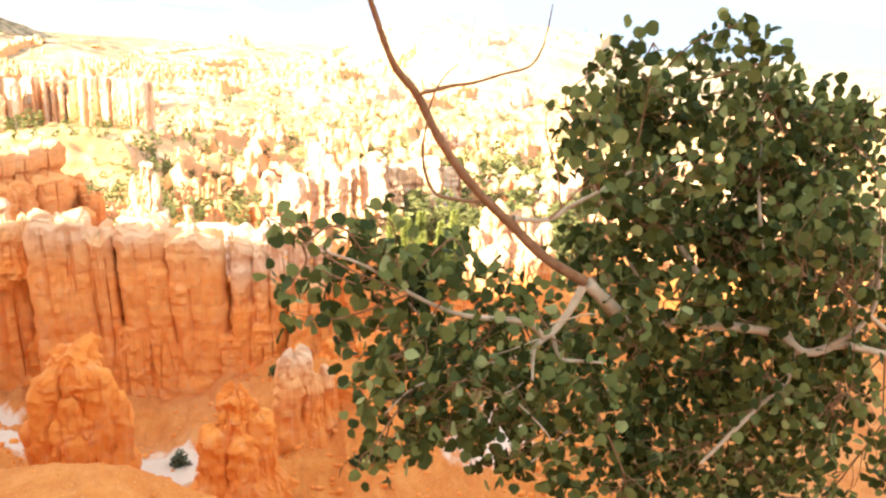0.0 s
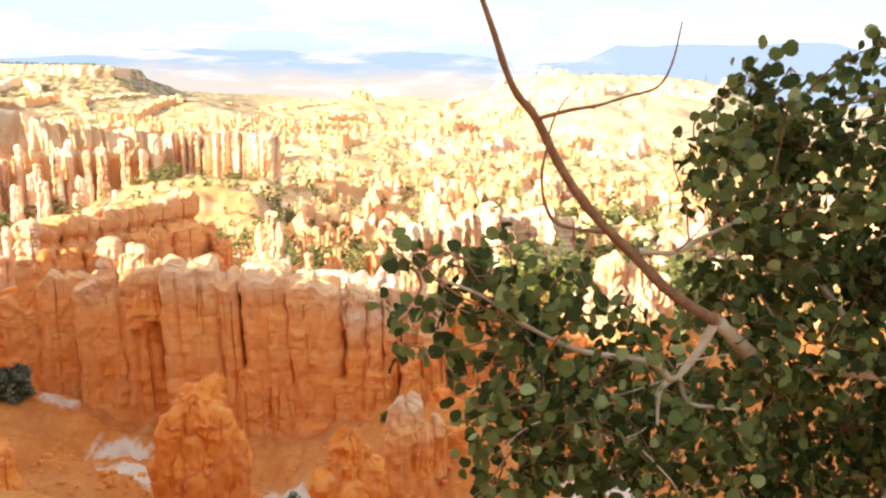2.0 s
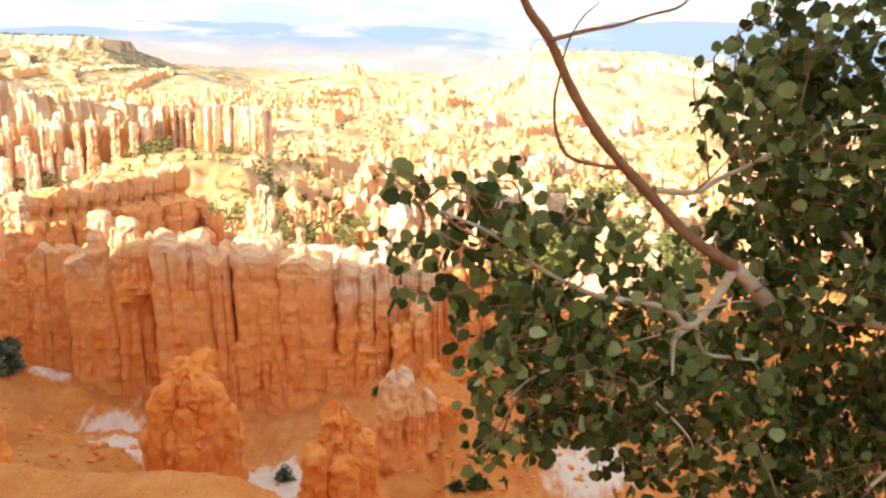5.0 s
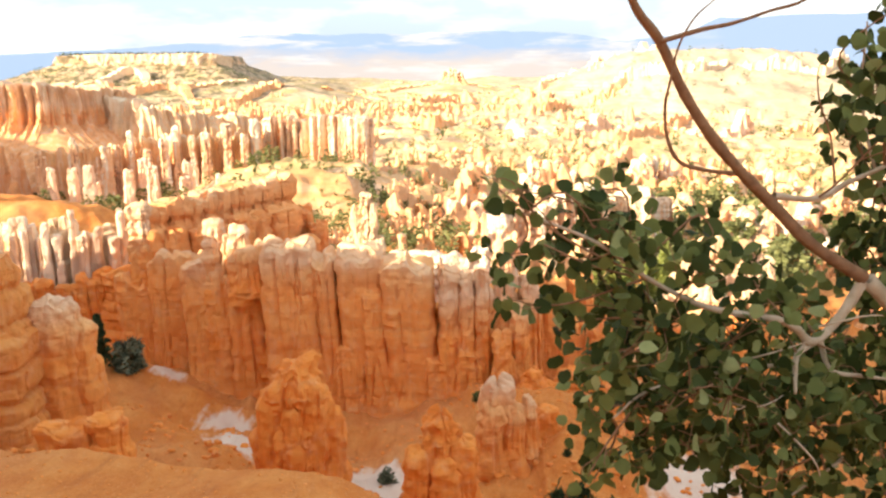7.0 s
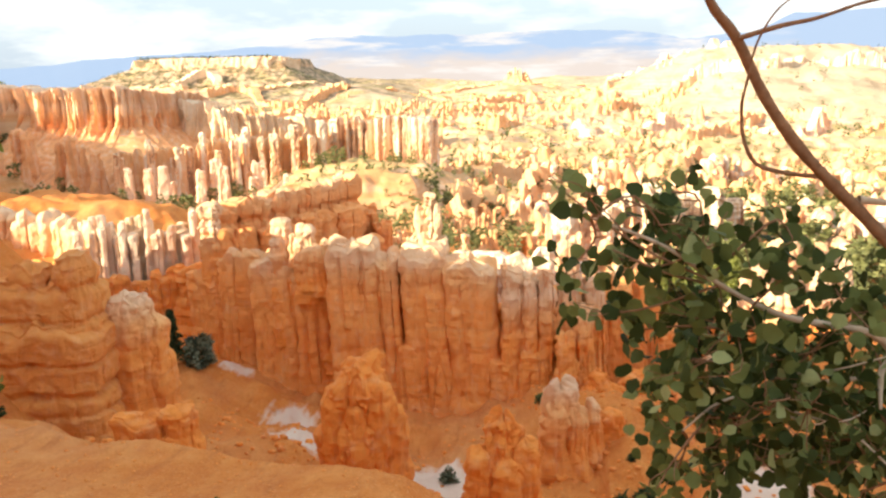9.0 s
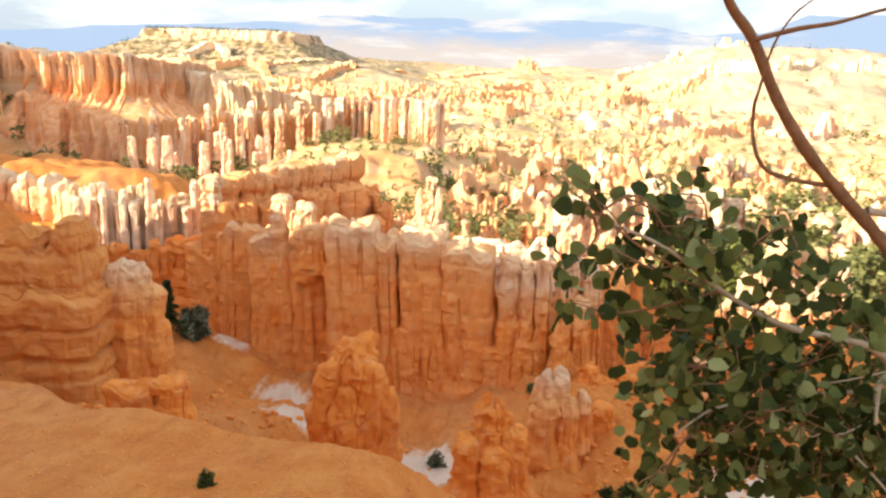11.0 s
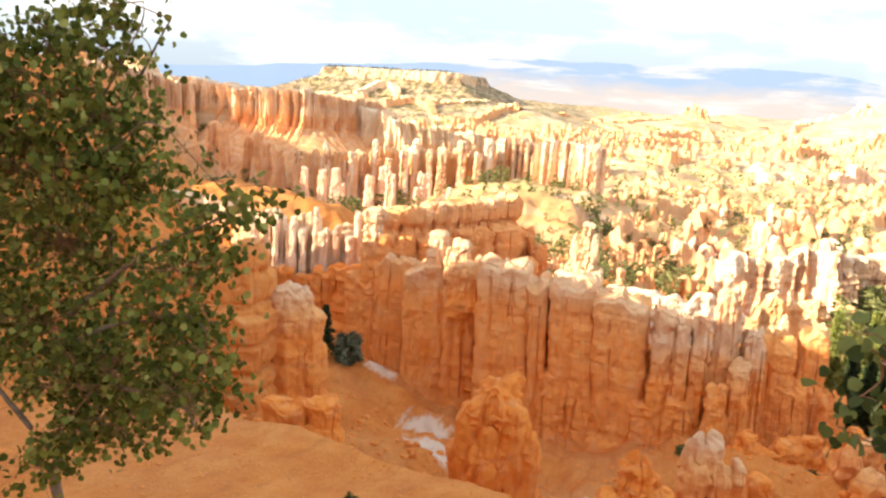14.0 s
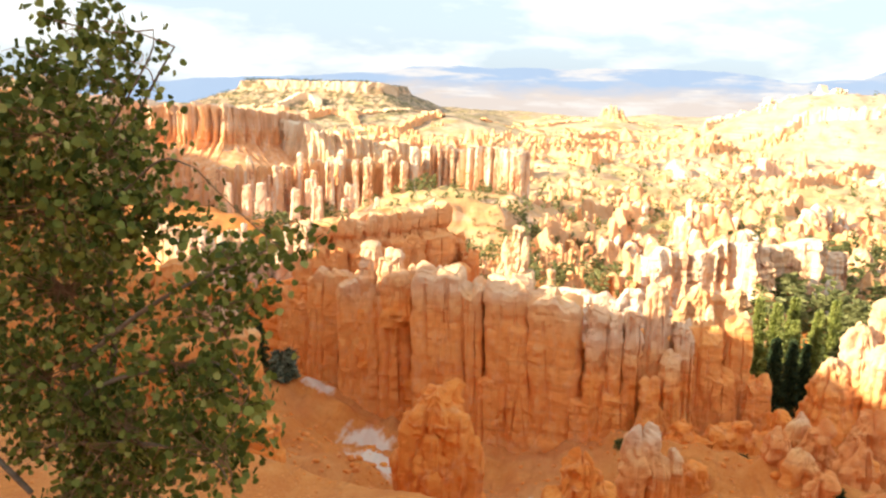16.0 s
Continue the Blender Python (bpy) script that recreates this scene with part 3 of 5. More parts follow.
def hoodoo_field(name, label, count, where, hgt, rad, seed, material, nseg=8, nz=9, long=(0.55, 1.2), aim=None, top=(0.25, 0.8)):
    """Far hoodoos past counting, in short broken ridges, one object."""
    rng = random.Random(seed)
    pts = []
    while len(pts) < count:
        x, y, s = where(rng)
        a, n = rng.gauss(0.35, 0.5), rng.choice((1, 2, 3, 4, 5, 6, 8))
        tall = rng.uniform(*hgt) * s
        for i in range(n):
            f = (i - (n - 1) / 2) * rng.uniform(0.9, 1.4) * rad[1] * s
            pts.append((x + f * math.cos(a) + rng.gauss(0, 0.5) * s, y + f * math.sin(a) + rng.gauss(0, 0.5) * s, s, tall * rng.uniform(0.45, 1.1)))
    zs = height(np.array([p[0] for p in pts]), np.array([p[1] for p in pts]))
    r0, h0 = (rad[0] + rad[1]) / 2, (hgt[0] + hgt[1]) / 2 + 3.5
    shapes = []
    for k in range(40):
        v, q, t = rock_arrays(0, 0, 0, h0, r0, r0, 0, seed=seed + k * 3, nseg=nseg, nz=nz, top=rng.uniform(*top), flare=rng.uniform(0.3, 1.2), lump=0.6 * r0, ledge=0.45 * r0, flute=0.3, dome=0.06, jag=0.55 * r0)
        v = v + np.outer(np.clip(v[:, 2] / h0, 0, 1), [rng.gauss(0, 0.25) * r0, rng.gauss(0, 0.25) * r0, 0])
        shapes.append((v / [r0, r0, h0], np.concatenate([q[:, [0, 1, 2]], q[:, [0, 2, 3]], t])))
    n = len(pts)
    sizes = np.array([p[2] for p in pts])
    wide = np.array([rng.uniform(*rad) for _ in pts]) * sizes
    deep = wide * np.array([rng.uniform(*long) for _ in pts])
    turns = np.array([rng.uniform(0, 3) if aim is None else rng.gauss(aim, 0.25) for _ in pts])
    places = np.stack([[p[0] for p in pts], [p[1] for p in pts], zs - 3.5 * sizes], -1)
    v, f = scattered(shapes, np.array([rng.randrange(40) for _ in pts]), places, turns, wide, deep, np.array([p[3] for p in pts]) + 3.5 * sizes)
    return tagged(new(name, mesh_from(name, v, f, material, True)), label, "hoodoos", kind="stuff")


def cliff_wall(label, path, tops, zb, seed, flare=5.0, back=8.0, step=0.7, levels=46, cut=2.5, jag=1.2, name="rock_cliff", material=None, ledge=0.22, relief=1.0, block=0.10, talus=0.0):
    """A long fluted wall along a plan line: buttresses below, ragged crest, a narrow top that runs back."""
    p = np.array(path, float)
    seg = np.concatenate([[0], np.cumsum(np.linalg.norm(np.diff(p, axis=0), axis=1))])
    s = np.arange(0, seg[-1], step)
    x, y = np.interp(s, seg, p[:, 0]), np.interp(s, seg, p[:, 1])
    kern = np.ones(9) / 9
    xs, ys = np.convolve(np.pad(x, 4, "edge"), kern, "valid"), np.convolve(np.pad(y, 4, "edge"), kern, "valid")
    tx, ty = np.gradient(xs), np.gradient(ys)
    n = np.hypot(tx, ty) + 1e-9
    nx, ny = ty / n, -tx / n
    v = np.linspace(0, 1, levels)[:, None]
    top = np.interp(s, seg, tops) + jag * (grain(s / (2.6 * cut), seed, 0, 121) + 0.6 * grain(s / cut, seed, 0, 122))
    z = zb + (top[None, :] - zb) * v

    def ribs(w, k):
        return 1 - 2 * np.abs(grain(s[None, :] / w + 0.5 * grain(z * 0.06, seed, k, 125), z * 0.012, seed + k, 123))
    out = flare * (1 - v) ** 1.7 * (0.75 + 0.5 * ribs(5.5 * cut, 1)) + relief * (0.8 * cut * ribs(3.5 * cut, 2) + 0.42 * cut * ribs(1.3 * cut, 3))
    if talus:
        foot = np.clip((talus - v) / talus, 0, 1)
        out = flare * foot * (0.94 + 0.12 * ribs(9 * cut, 1)) + relief * (1 - 0.88 * smooth(foot, 0.02, 0.22 + 0.12 * ribs(4 * cut, 5))) * (1.1 * cut * ribs(3.5 * cut, 2) + 0.9 * cut * ribs(1.2 * cut, 3) + 0.5 * cut * ribs(0.5 * cut, 4))
    out = out + ledge * cut * beds(z + 0.5 * grain(s[None, :] / 9, seed, 0, 127)) + 0.3 * cut * rough(xs[None, :] / 3, ys[None, :] / 3, z / 3, 4, 126)
    step_out, gap_side, gap_bed = blocks(s[None, :] + 0 * z, z, 0.85 * cut, 0.6 * cut, seed)
    out = out + block * cut * (step_out - 0.8 * np.maximum(1 - smooth(gap_bed, 0.0, 0.09 * cut), 1 - smooth(gap_side, 0.0, 0.07 * cut)))
    out[-1] -= 0.3
    X, Y, Z = xs + nx * out, ys + ny * out, z
    tail = [(X[-1] - nx * back * f, Y[-1] - ny * back * f, Z[-1] - d) for f, d in ((0.35, -0.1), (0.8, 0.5), (1.0, (top - zb) * 0.9))]
    X, Y, Z = (np.concatenate([A, np.stack([t[i] for t in tail])]) for i, A in enumerate((X, Y, Z)))
    verts = np.stack([X, Y, Z], -1).reshape(-1, 3)
    rows, total = len(X), len(s)
    verts = verts.reshape(rows, total, 3)
    root = new(name)
    root.location = (xs[0], ys[0], zb)
    count = max(2, min(7, int(seg[-1] / (9 * cut))))
    edges = [round(total * k / count) for k in range(count + 1)]
    for a, b in zip(edges, edges[1:]):
        b = min(b + 1, total)
        me = mesh_from("buttress", verts[:, a:b].reshape(-1, 3) - np.array(root.location), grid_faces(rows, b - a, False), material or ROCK)
        me.set_sharp_from_angle(angle=radians(32))
        new("buttress", me).parent = root
    return tagged(root, label, "cliff")


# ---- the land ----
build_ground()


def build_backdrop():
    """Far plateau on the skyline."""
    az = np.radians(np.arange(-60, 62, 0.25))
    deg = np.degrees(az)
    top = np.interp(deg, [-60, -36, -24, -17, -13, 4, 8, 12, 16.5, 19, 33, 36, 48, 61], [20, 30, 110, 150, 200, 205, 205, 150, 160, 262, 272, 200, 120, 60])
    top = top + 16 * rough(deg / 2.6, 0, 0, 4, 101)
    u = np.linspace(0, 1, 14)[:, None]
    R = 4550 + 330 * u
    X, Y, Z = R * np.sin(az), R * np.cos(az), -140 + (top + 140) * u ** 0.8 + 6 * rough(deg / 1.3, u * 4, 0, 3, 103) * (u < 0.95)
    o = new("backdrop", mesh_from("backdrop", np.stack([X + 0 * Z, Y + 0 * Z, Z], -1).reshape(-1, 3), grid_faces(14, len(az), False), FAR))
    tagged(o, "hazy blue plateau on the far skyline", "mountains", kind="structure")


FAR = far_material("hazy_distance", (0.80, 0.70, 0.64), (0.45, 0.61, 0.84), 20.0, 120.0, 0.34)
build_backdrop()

# the big wall of the amphitheatre
rock_fin("tall orange wall of jointed limestone buttresses with pale caps", [
    (-52.8, 130.4, -54, -33.6, 3.8, 4.0, 4, 0.97, 0.3),
    (-46.4, 128.6, -54, -29.6, 3.9, 4.2, 10, 0.97, 0.5),
    (-39.2, 125.2, -54, -29.6, 4.2, 4.4, 8, 0.96, 0.6),
    (-32.6, 125.2, -54, -31.6, 3.5, 4.4, 3, 0.97, 0.8),
    (-23.9, 120.0, -55, -26.3, 4.5, 4.5, 3, 0.94, 1.3),
    (-18.2, 121.2, -55, -27.6, 2.05, 4.2, 0, 0.95, 1.4),
    (-12.2, 120.6, -55, -27.0, 3.95, 4.4, 2, 0.97, 1.5),
    (-10.4, 118.6, -55, -33.0, 2.0, 3.6, 2, 0.9, 1.2),
    (-4.9, 119.2, -55, -28.2, 4.5, 4.6, -2, 0.97, 1.3),
    (-0.9, 117.0, -55, -43.6, 2.3, 3.2, 0, 0.98, 0.3),
    (-15.0, 118.6, -55, -42.5, 2.4, 3.0, 0, 0.95, 0.4)] + [
    (17.3, 121.6, -54, -32.4, 3.5, 4.0, 0, 0.84, 0.5),
    (22.8, 124.4, -54, -30.6, 3.0, 4.0, 0, 0.7, 0.5),
    (19.8, 120.6, -54, -38.0, 3.2, 3.4, 0, 0.8, 0.4),
    (26.0, 122.4, -54, -40.0, 2.8, 3.4, 0, 0.7, 0.4),
], nseg=124, nz=92, flute=0.04, lump=0.6, ledge=0.24, flare=0.10, dome=0.03, crack=0.7, jag=1.7, square=4.2, block=0.12, joint=0.2, size_of=(3.6, 2.8), material=ROCK_WALL)

rock_fin("pale pinkish columns with an orange foot", [
    (1.5, 117.9, -54, -29.0, 2.1, 3.5, 0, 0.86, 0.7),
    (4.0, 116.4, -54, -30.6, 1.5, 3.0, 0, 0.85, 0.5),
    (6.2, 117.0, -54, -29.2, 1.7, 3.0, 0, 0.8, 0.5),
    (9.9, 118.8, -54, -25.4, 2.8, 4.0, 0, 0.55, 0.5),
    (14.2, 119.6, -54, -31.4, 2.0, 4.0, 0, 0.8, 0.4),
    (9.0, 112.8, -54, -38.2, 2.1, 2.2, 0, 0.70, 0.2),
    (12.0, 115.0, -54, -35.2, 2.1, 2.4, 0, 0.7, 0.3),
    (4.4, 114.8, -54, -41.5, 2.6, 2.4, 0, 0.8, 0.2),
], nseg=104, nz=88, flute=0.11, lump=0.9, ledge=0.28, flare=0.35, dome=0.04, crack=0.7, jag=1.2, square=3.6, block=0.10, joint=0.12, size_of=(1.9, 2.6), material=ROCK_CAP)

cliff_wall("sheer orange wall behind the columns", [(-62, 134), (-52, 132), (-41, 130), (-26, 125), (-14, 124.5), (-2, 123.5), (10, 125.5), (24, 125), (30, 130)], [-33, -34, -36, -36, -36, -36, -37, -39, -43], -56, 7, flare=6.0, back=5, step=0.28, levels=90, cut=2.6, jag=1.8, ledge=0.3)

hoodoo("bright knobbly pale hoodoo that the sun catches on the wall", -33.2, 121.6, -36, -23.2, 1.9, 1.7, extra=[(3.2, 0.0, -33, -25.0, 0.9, 1.0), (1.3, -0.6, -33.5, -26.6, 2.0, 1.7), (2.5, -0.7, -34.5, -28.4, 1.6, 1.5), (-1.9, 0.1, -30, -24.6, 0.8, 0.9)], nseg=64, nz=60, lump=1.0, ledge=0.5, material=ROCK)
hoodoo("round capped hoodoo on the orange wall", -37.7, 123.4, -44, -22.6, 1.55, 1.7, nseg=64, nz=70, dome=0.1, top=1.15, flare=0.5, lump=0.4, shelves=((-25.4, 0.5, 0.35),))

rock_fin("shaded layered fin with a ragged blocky sunlit crest", [
    (-51.6, 132.0, -44, -21.4, 3.3, 2.6, 35, 0.95),
    (-47.2, 136.6, -44, -21.0, 3.7, 2.5, 50, 0.97),
    (-43.6, 141.4, -44, -20.5, 3.5, 2.4, 54, 0.97),
    (-40.2, 146.4, -44, -20.1, 3.5, 2.5, 56, 0.97),
    (-36.9, 151.4, -44, -20.2, 3.4, 2.3, 56, 0.97),
    (-33.9, 155.8, -44, -19.5, 3.4, 2.5, 50, 0.97),
    (-29.0, 155.6, -44, -26.4, 2.0, 2.4, 20, 0.9),
    (-25.4, 152.6, -44, -28.8, 2.0, 2.4, 10, 0.85),
    (-48.6, 131.4, -44, -26.0, 3.8, 2.6, 45, 0.95),
    (-42.6, 136.4, -44, -25.6, 4.2, 2.6, 50, 0.95),
    (-36.9, 143.2, -44, -25.3, 4.3, 2.6, 52, 0.95),
    (-31.7, 149.6, -44, -25.4, 3.9, 2.6, 50, 0.95),
    (-27.6, 147.0, -44, -31.5, 3.4, 2.6, 40, 0.9),
], material=ROCK_FIN, nseg=104, nz=80, flute=0.03, lump=0.45, ledge=0.45, flare=0.10, dome=0.012, crack=0.8, jag=0.9, crenel=1.5, square=5.0, block=0.16, joint=0.16, size_of=(3.4, 2.6),
   shelves=((-24.6, 0.8, 0.5), (-27.8, 0.25, 0.4)))
hoodoo("square capstone of sunlit blocks on the fin", -52.0, 129.2, -40, -20.8, 2.0, 1.7, nseg=90, nz=80, lump=0.4, ledge=0.5, square=6.0, dome=0.03, jag=0.3, flare=0.1, block=0.25, joint=0.35, shelves=((-23.6, 0.8, 0.3), (-26.0, 0.7, 0.35)))

hoodoo("dark weathered tower of stacked rock blocks", -15.6, 150, -48, -22.6, 1.7, 1.6, extra=[(-1.9, 0.5, -46, -25.0, 1.0, 1.2), (1.7, -0.4, -46, -24.4, 0.9, 1.2), (2.6, -0.5, -46, -31, 1.5, 1.5), (-2.8, 0.2, -46, -31.5, 1.3, 1.4)], nseg=56, nz=80, lump=1.2, ledge=1.0, top=0.85, dome=0.03, block=0.5, crack=1.3, joint=0.7, square=4.5, material=ROCK_FAR)
cliff_wall("row of sunlit white spires", [(-13, 139), (-6, 137.5), (2, 136.5), (9, 137), (14, 140)], [-31.5, -31.0, -29.8, -29.5, -33], -50, 3, flare=4.0, back=3.5, step=0.24, levels=60, cut=1.9, jag=2.2, ledge=0.3, relief=0.6, block=0.2, material=ROCK_WHITE, name="rock_fin")
wavy_fin("sunlit white spires on a broken fin", (-79, 134), (-59.5, 138), 21, (-24.8, -24.2), (-50, -50), 0.72, 1.1, 4, jag=4.2, material=ROCK_WHITE, nseg=40, nz=60, lump=0.3, ledge=0.2, thin=1.5, crack=0.3, flare=0.4, square=5.0, dome=0.02, block=0.15, flute=0.06)
wavy_fin("pale broken spires behind the white ones", (-84, 139), (-60, 142), 16, (-26.4, -25.2), (-50, -50), 1.0, 1.2, 44, jag=4.0, material=ROCK_PALE, nseg=40, nz=50, lump=0.4, ledge=0.3, thin=1.4, crack=0.4, flare=0.4, square=5.0, dome=0.02, block=0.15, flute=0.06)
cliff_wall("pale fluted wall under the white spires", [(-84, 138), (-74, 138.5), (-66, 140), (-58, 141), (-54, 140)], [-32, -29, -28.4, -28.4, -30], -54, 13, flare=4.0, back=4, step=0.3, levels=70, cut=1.5, jag=1.6, ledge=0.2, relief=1.2, material=ROCK_PALE)
wavy_fin("low fluted orange fin below the spires", (-84, 131), (-57, 133.5), 12, (-37, -33.5), (-52, -52), 1.9, 0.6, 5, jag=1.8, nseg=70, nz=70, square=4.0, flute=0.06, dome=0.05)
wavy_fin("pinkish fluted ridge on a shaded slope", (-152, 200), (-100, 177), 17, (-33, -33), (-54, -54), 2.0, 1.5, 6, jag=3, nseg=28, nz=30, thin=1.4, flare=0.5, material=ROCK_PALE)
wavy_fin("low broken fin in the sun", (-110, 150), (-84, 142), 8, (-36, -34), (-52, -50), 1.9, 1.0, 16, jag=3, nseg=28, nz=28)

# near butte, stumps and knobs under the spur
rock_fin("squat layered orange butte with overhanging beds", [
    (-54.0, 83.2, -46, -21.4, 7.0, 5.2, 3, 0.9),
    (-49.4, 81.6, -46, -18.6, 2.5, 3.4, 0, 0.8),
    (-54.6, 82.0, -46, -19.6, 2.6, 3.2, 0, 0.8),
    (-62.5, 85.0, -46, -23.0, 5.6, 5.0, 0, 0.88),
    (-53.4, 80.6, -46, -25.9, 7.4, 4.0, 2, 0.97),
    (-69.0, 86, -46, -26.6, 5.6, 5.0, 0, 0.85),
], nseg=124, nz=104, flute=0.05, lump=0.75, ledge=0.16, flare=0.05, dome=0.06, crack=0.35, jag=0.9, square=4.0, block=0.14, joint=0.16, size_of=(5.5, 2.2), material=ROCK_BUTTE,
   shelves=((-22.0, 0.8, 0.5), (-25.6, 0.5, 0.3), (-30.3, 0.9, 0.3), (-34.1, 1.5, 0.45), (-36.4, 0.4, 0.3)))
hoodoo("pale square pillar beside the layered butte", -46.6, 86.5, -46, -25.2, 3.3, 3.0, nseg=110, nz=90, ledge=0.3, top=0.86, square=4.2, dome=0.07, crack=0.7, joint=0.15, lump=0.7, jag=0.9, flute=0.06, size_of=(2.8, 2.4))
hoodoo("short pale pillar beside the layered butte", -43.6, 87.6, -46, -28.0, 1.7, 2.4, nseg=80, nz=80, ledge=0.3, top=0.8, square=4.0, dome=0.08, crack=0.6, joint=0.12, lump=0.7, jag=0.8, flute=0.06)
hoodoo("small broken stump of red rock", -35.2, 66, -42, -30.8, 2.7, 1.8, nseg=64, nz=50, flute=0.08, top=0.95, flare=0.05, crack=0.9, jag=1.0, lump=0.4, square=6.0, dome=0.03, block=0.25, material=ROCK_LOW)
hoodoo("small broken stump of red rock", -31.4, 66, -42, -29.9, 1.7, 1.6, nseg=64, nz=50, flute=0.08, top=0.9, flare=0.1, crack=0.9, jag=1.0, lump=0.4, square=6.0, dome=0.03, block=0.25, material=ROCK_LOW)
hoodoo("lumpy orange hoodoo with knobs and hollows", -17.2, 82, -53, -31.2, 3.5, 3.2, extra=[(-2.6, -0.9, -53, -33.8, 2.0, 2.0), (2.5, -0.9, -53, -33.0, 2.0, 2.0), (0.2, -2.2, -53, -35.6, 1.6, 1.6), (4.4, -0.4, -53, -36.4, 1.7, 1.8), (-3.8, -0.6, -53, -38.4, 1.5, 1.7)], nseg=110, nz=100, lump=1.6, ledge=0.4, flare=0.2, top=0.8, jag=1.3, crack=0.9, flute=0.2, dome=0.07, square=3.0, material=ROCK_LOW)
hoodoo("crumbling cone of streaked orange rock", -0.4, 76, -52, -35.0, 3.9, 3.4, extra=[(-2.4, -0.8, -52, -37.8, 1.9, 2.0), (2.2, -0.6, -52, -37.0, 2.0, 2.0), (0.4, -2.0, -52, -38.6, 1.8, 1.8)], nseg=110, nz=100, lump=1.5, flare=0.9, top=0.4, jag=1.4, crack=0.9, flute=0.25, dome=0.08, material=ROCK_LOW)
hoodoo("stout hoodoo with a white worn cap", 6.9, 87, -52, -35.6, 2.9, 2.6, extra=[(-1.2, -0.9, -52, -37.4, 2.0, 2.0), (1.6, -0.7, -52, -38.4, 1.7, 1.9), (3.4, 0.8, -52, -37.6, 1.3, 1.8)], nseg=100, nz=90, lump=0.9, flare=0.25, top=0.7, dome=0.12, jag=1.3, crack=0.4, square=3.4, lean=(-0.6, 0), material=ROCK_SNOWY)
hoodoo("slim orange pillar beside the capped hoodoo", 10.6, 89, -52, -39.0, 1.7, 1.7, cap=False, nseg=40, nz=50, lump=0.6)
hoodoo("low crumbling orange rock pillar", 13.5, 92, -52, -41.5, 2.0, 1.8, nseg=40, nz=40, lump=0.6)

# the far side of the gully
wavy_fin("low layered rocks at the foot of the wall", (12, 107), (28, 112), 6, (-43.5, -41.5), (-56, -56), 2.2, 1.2, 17, jag=2.2, thin=1.0, nseg=56, nz=50, lump=0.7, ledge=0.8, flare=1.3, square=4.5, dome=0.04, block=0.4)
wavy_fin("crumbling rocks above the gully", (17, 92), (38, 88), 6, (-45, -41.5), (-56, -56), 2.0, 2.0, 18, jag=2.5, thin=1.0, nseg=56, nz=50, lump=0.9, ledge=0.7, flare=1.5, square=4.0, dome=0.05, block=0.4)
hoodoo("pale-headed hoodoo on a scrubby slope", 26.6, 100, -50, -36.8, 2.1, 1.9, cap=False, nseg=50, nz=50, lump=0.8, dome=0.16, jag=0.8, flare=0.7, material=ROCK_SNOWY)
hoodoo("pale-headed hoodoo on a scrubby slope", 25.2, 92, -50, -38.2, 2.5, 2.2, cap=False, nseg=50, nz=50, lump=0.8, dome=0.16, jag=0.8, flare=0.9, material=ROCK_SNOWY)
rock_fin("worn pinkish rocks with pale knobs above the gully", [
    (23.5, 96, -54, -38.0, 3.0, 3.0, 0, 0.5),
    (28.2, 97.5, -54, -36.6, 3.2, 3.0, 10, 0.45),
    (31.5, 93, -54, -37.0, 3.6, 3.2, 0, 0.5),
    (26.4, 88, -54, -39.4, 3.2, 3.0, 0, 0.5),
    (22.2, 86.5, -54, -42.0, 3.0, 3.0, 0, 0.5),
    (35.0, 99.5, -54, -35.6, 3.8, 3.4, 0, 0.5),
    (31.0, 84.5, -54, -39.6, 3.4, 3.0, 0, 0.5),
], nseg=90, nz=70, flute=0.16, lump=1.3, ledge=0.5, flare=0.9, dome=0.12, crack=0.8, jag=1.4, square=2.8, block=0.25, joint=0.2, material=ROCK_FIN)
hoodoo("knobbly hoodoo on a scrubby slope", 33.0, 95, -50, -39.5, 2.0, 1.8, nseg=36, nz=40, lump=0.7)
hoodoo("bright spire at the end of the wall", 20.2, 138, -50, -33.0, 1.3, 1.3, nseg=32, nz=40, top=0.4, material=ROCK_PALE)
hoodoo("bulging pale hoodoo at the end of the wall", 26.0, 139, -52, -34.6, 2.4, 2.4, nseg=56, nz=60, lump=1.0, top=0.7, crack=0.8, jag=1.0, material=ROCK_SNOWY)
# white-to-orange grading by height paints the sunlit top and shaded foot
rock_fin("rounded outcrop with its sunlit top painted pale", [
    (37.0, 124, -52, -36.5, 3.0, 2.8, 0, 0.7),
    (41.0, 126, -52, -31.0, 3.4, 3.2, 10, 0.65),
    (45.5, 128, -52, -26.6, 3.8, 3.6, 0, 0.6),
    (50.5, 129, -52, -28.4, 3.8, 3.6, 0, 0.6),
    (55.0, 130, -52, -31.0, 4.0, 3.6, 0, 0.6),
    (44.0, 123, -52, -33.0, 3.6, 3.0, 0, 0.6),
    (49.5, 123, -52, -34.0, 3.6, 3.0, 0, 0.6),
], material=ROCK_SNOWY, nseg=80, nz=70, flute=0.14, lump=1.3, ledge=0.6, flare=0.7, dome=0.14, crack=0.6, jag=1.0)
cliff_wall("sunlit ridge of orange and white fins", [(10, 186), (24, 189), (38, 192), (50, 197), (60, 204)], [-33.5, -31.0, -30.6, -30.0, -33.0], -55, 7, flare=9.0, back=6, step=0.32, levels=70, cut=2.1, jag=1.6, relief=1.9, ledge=0.3, block=0.22, material=ROCK_SHADE_STRIPED)
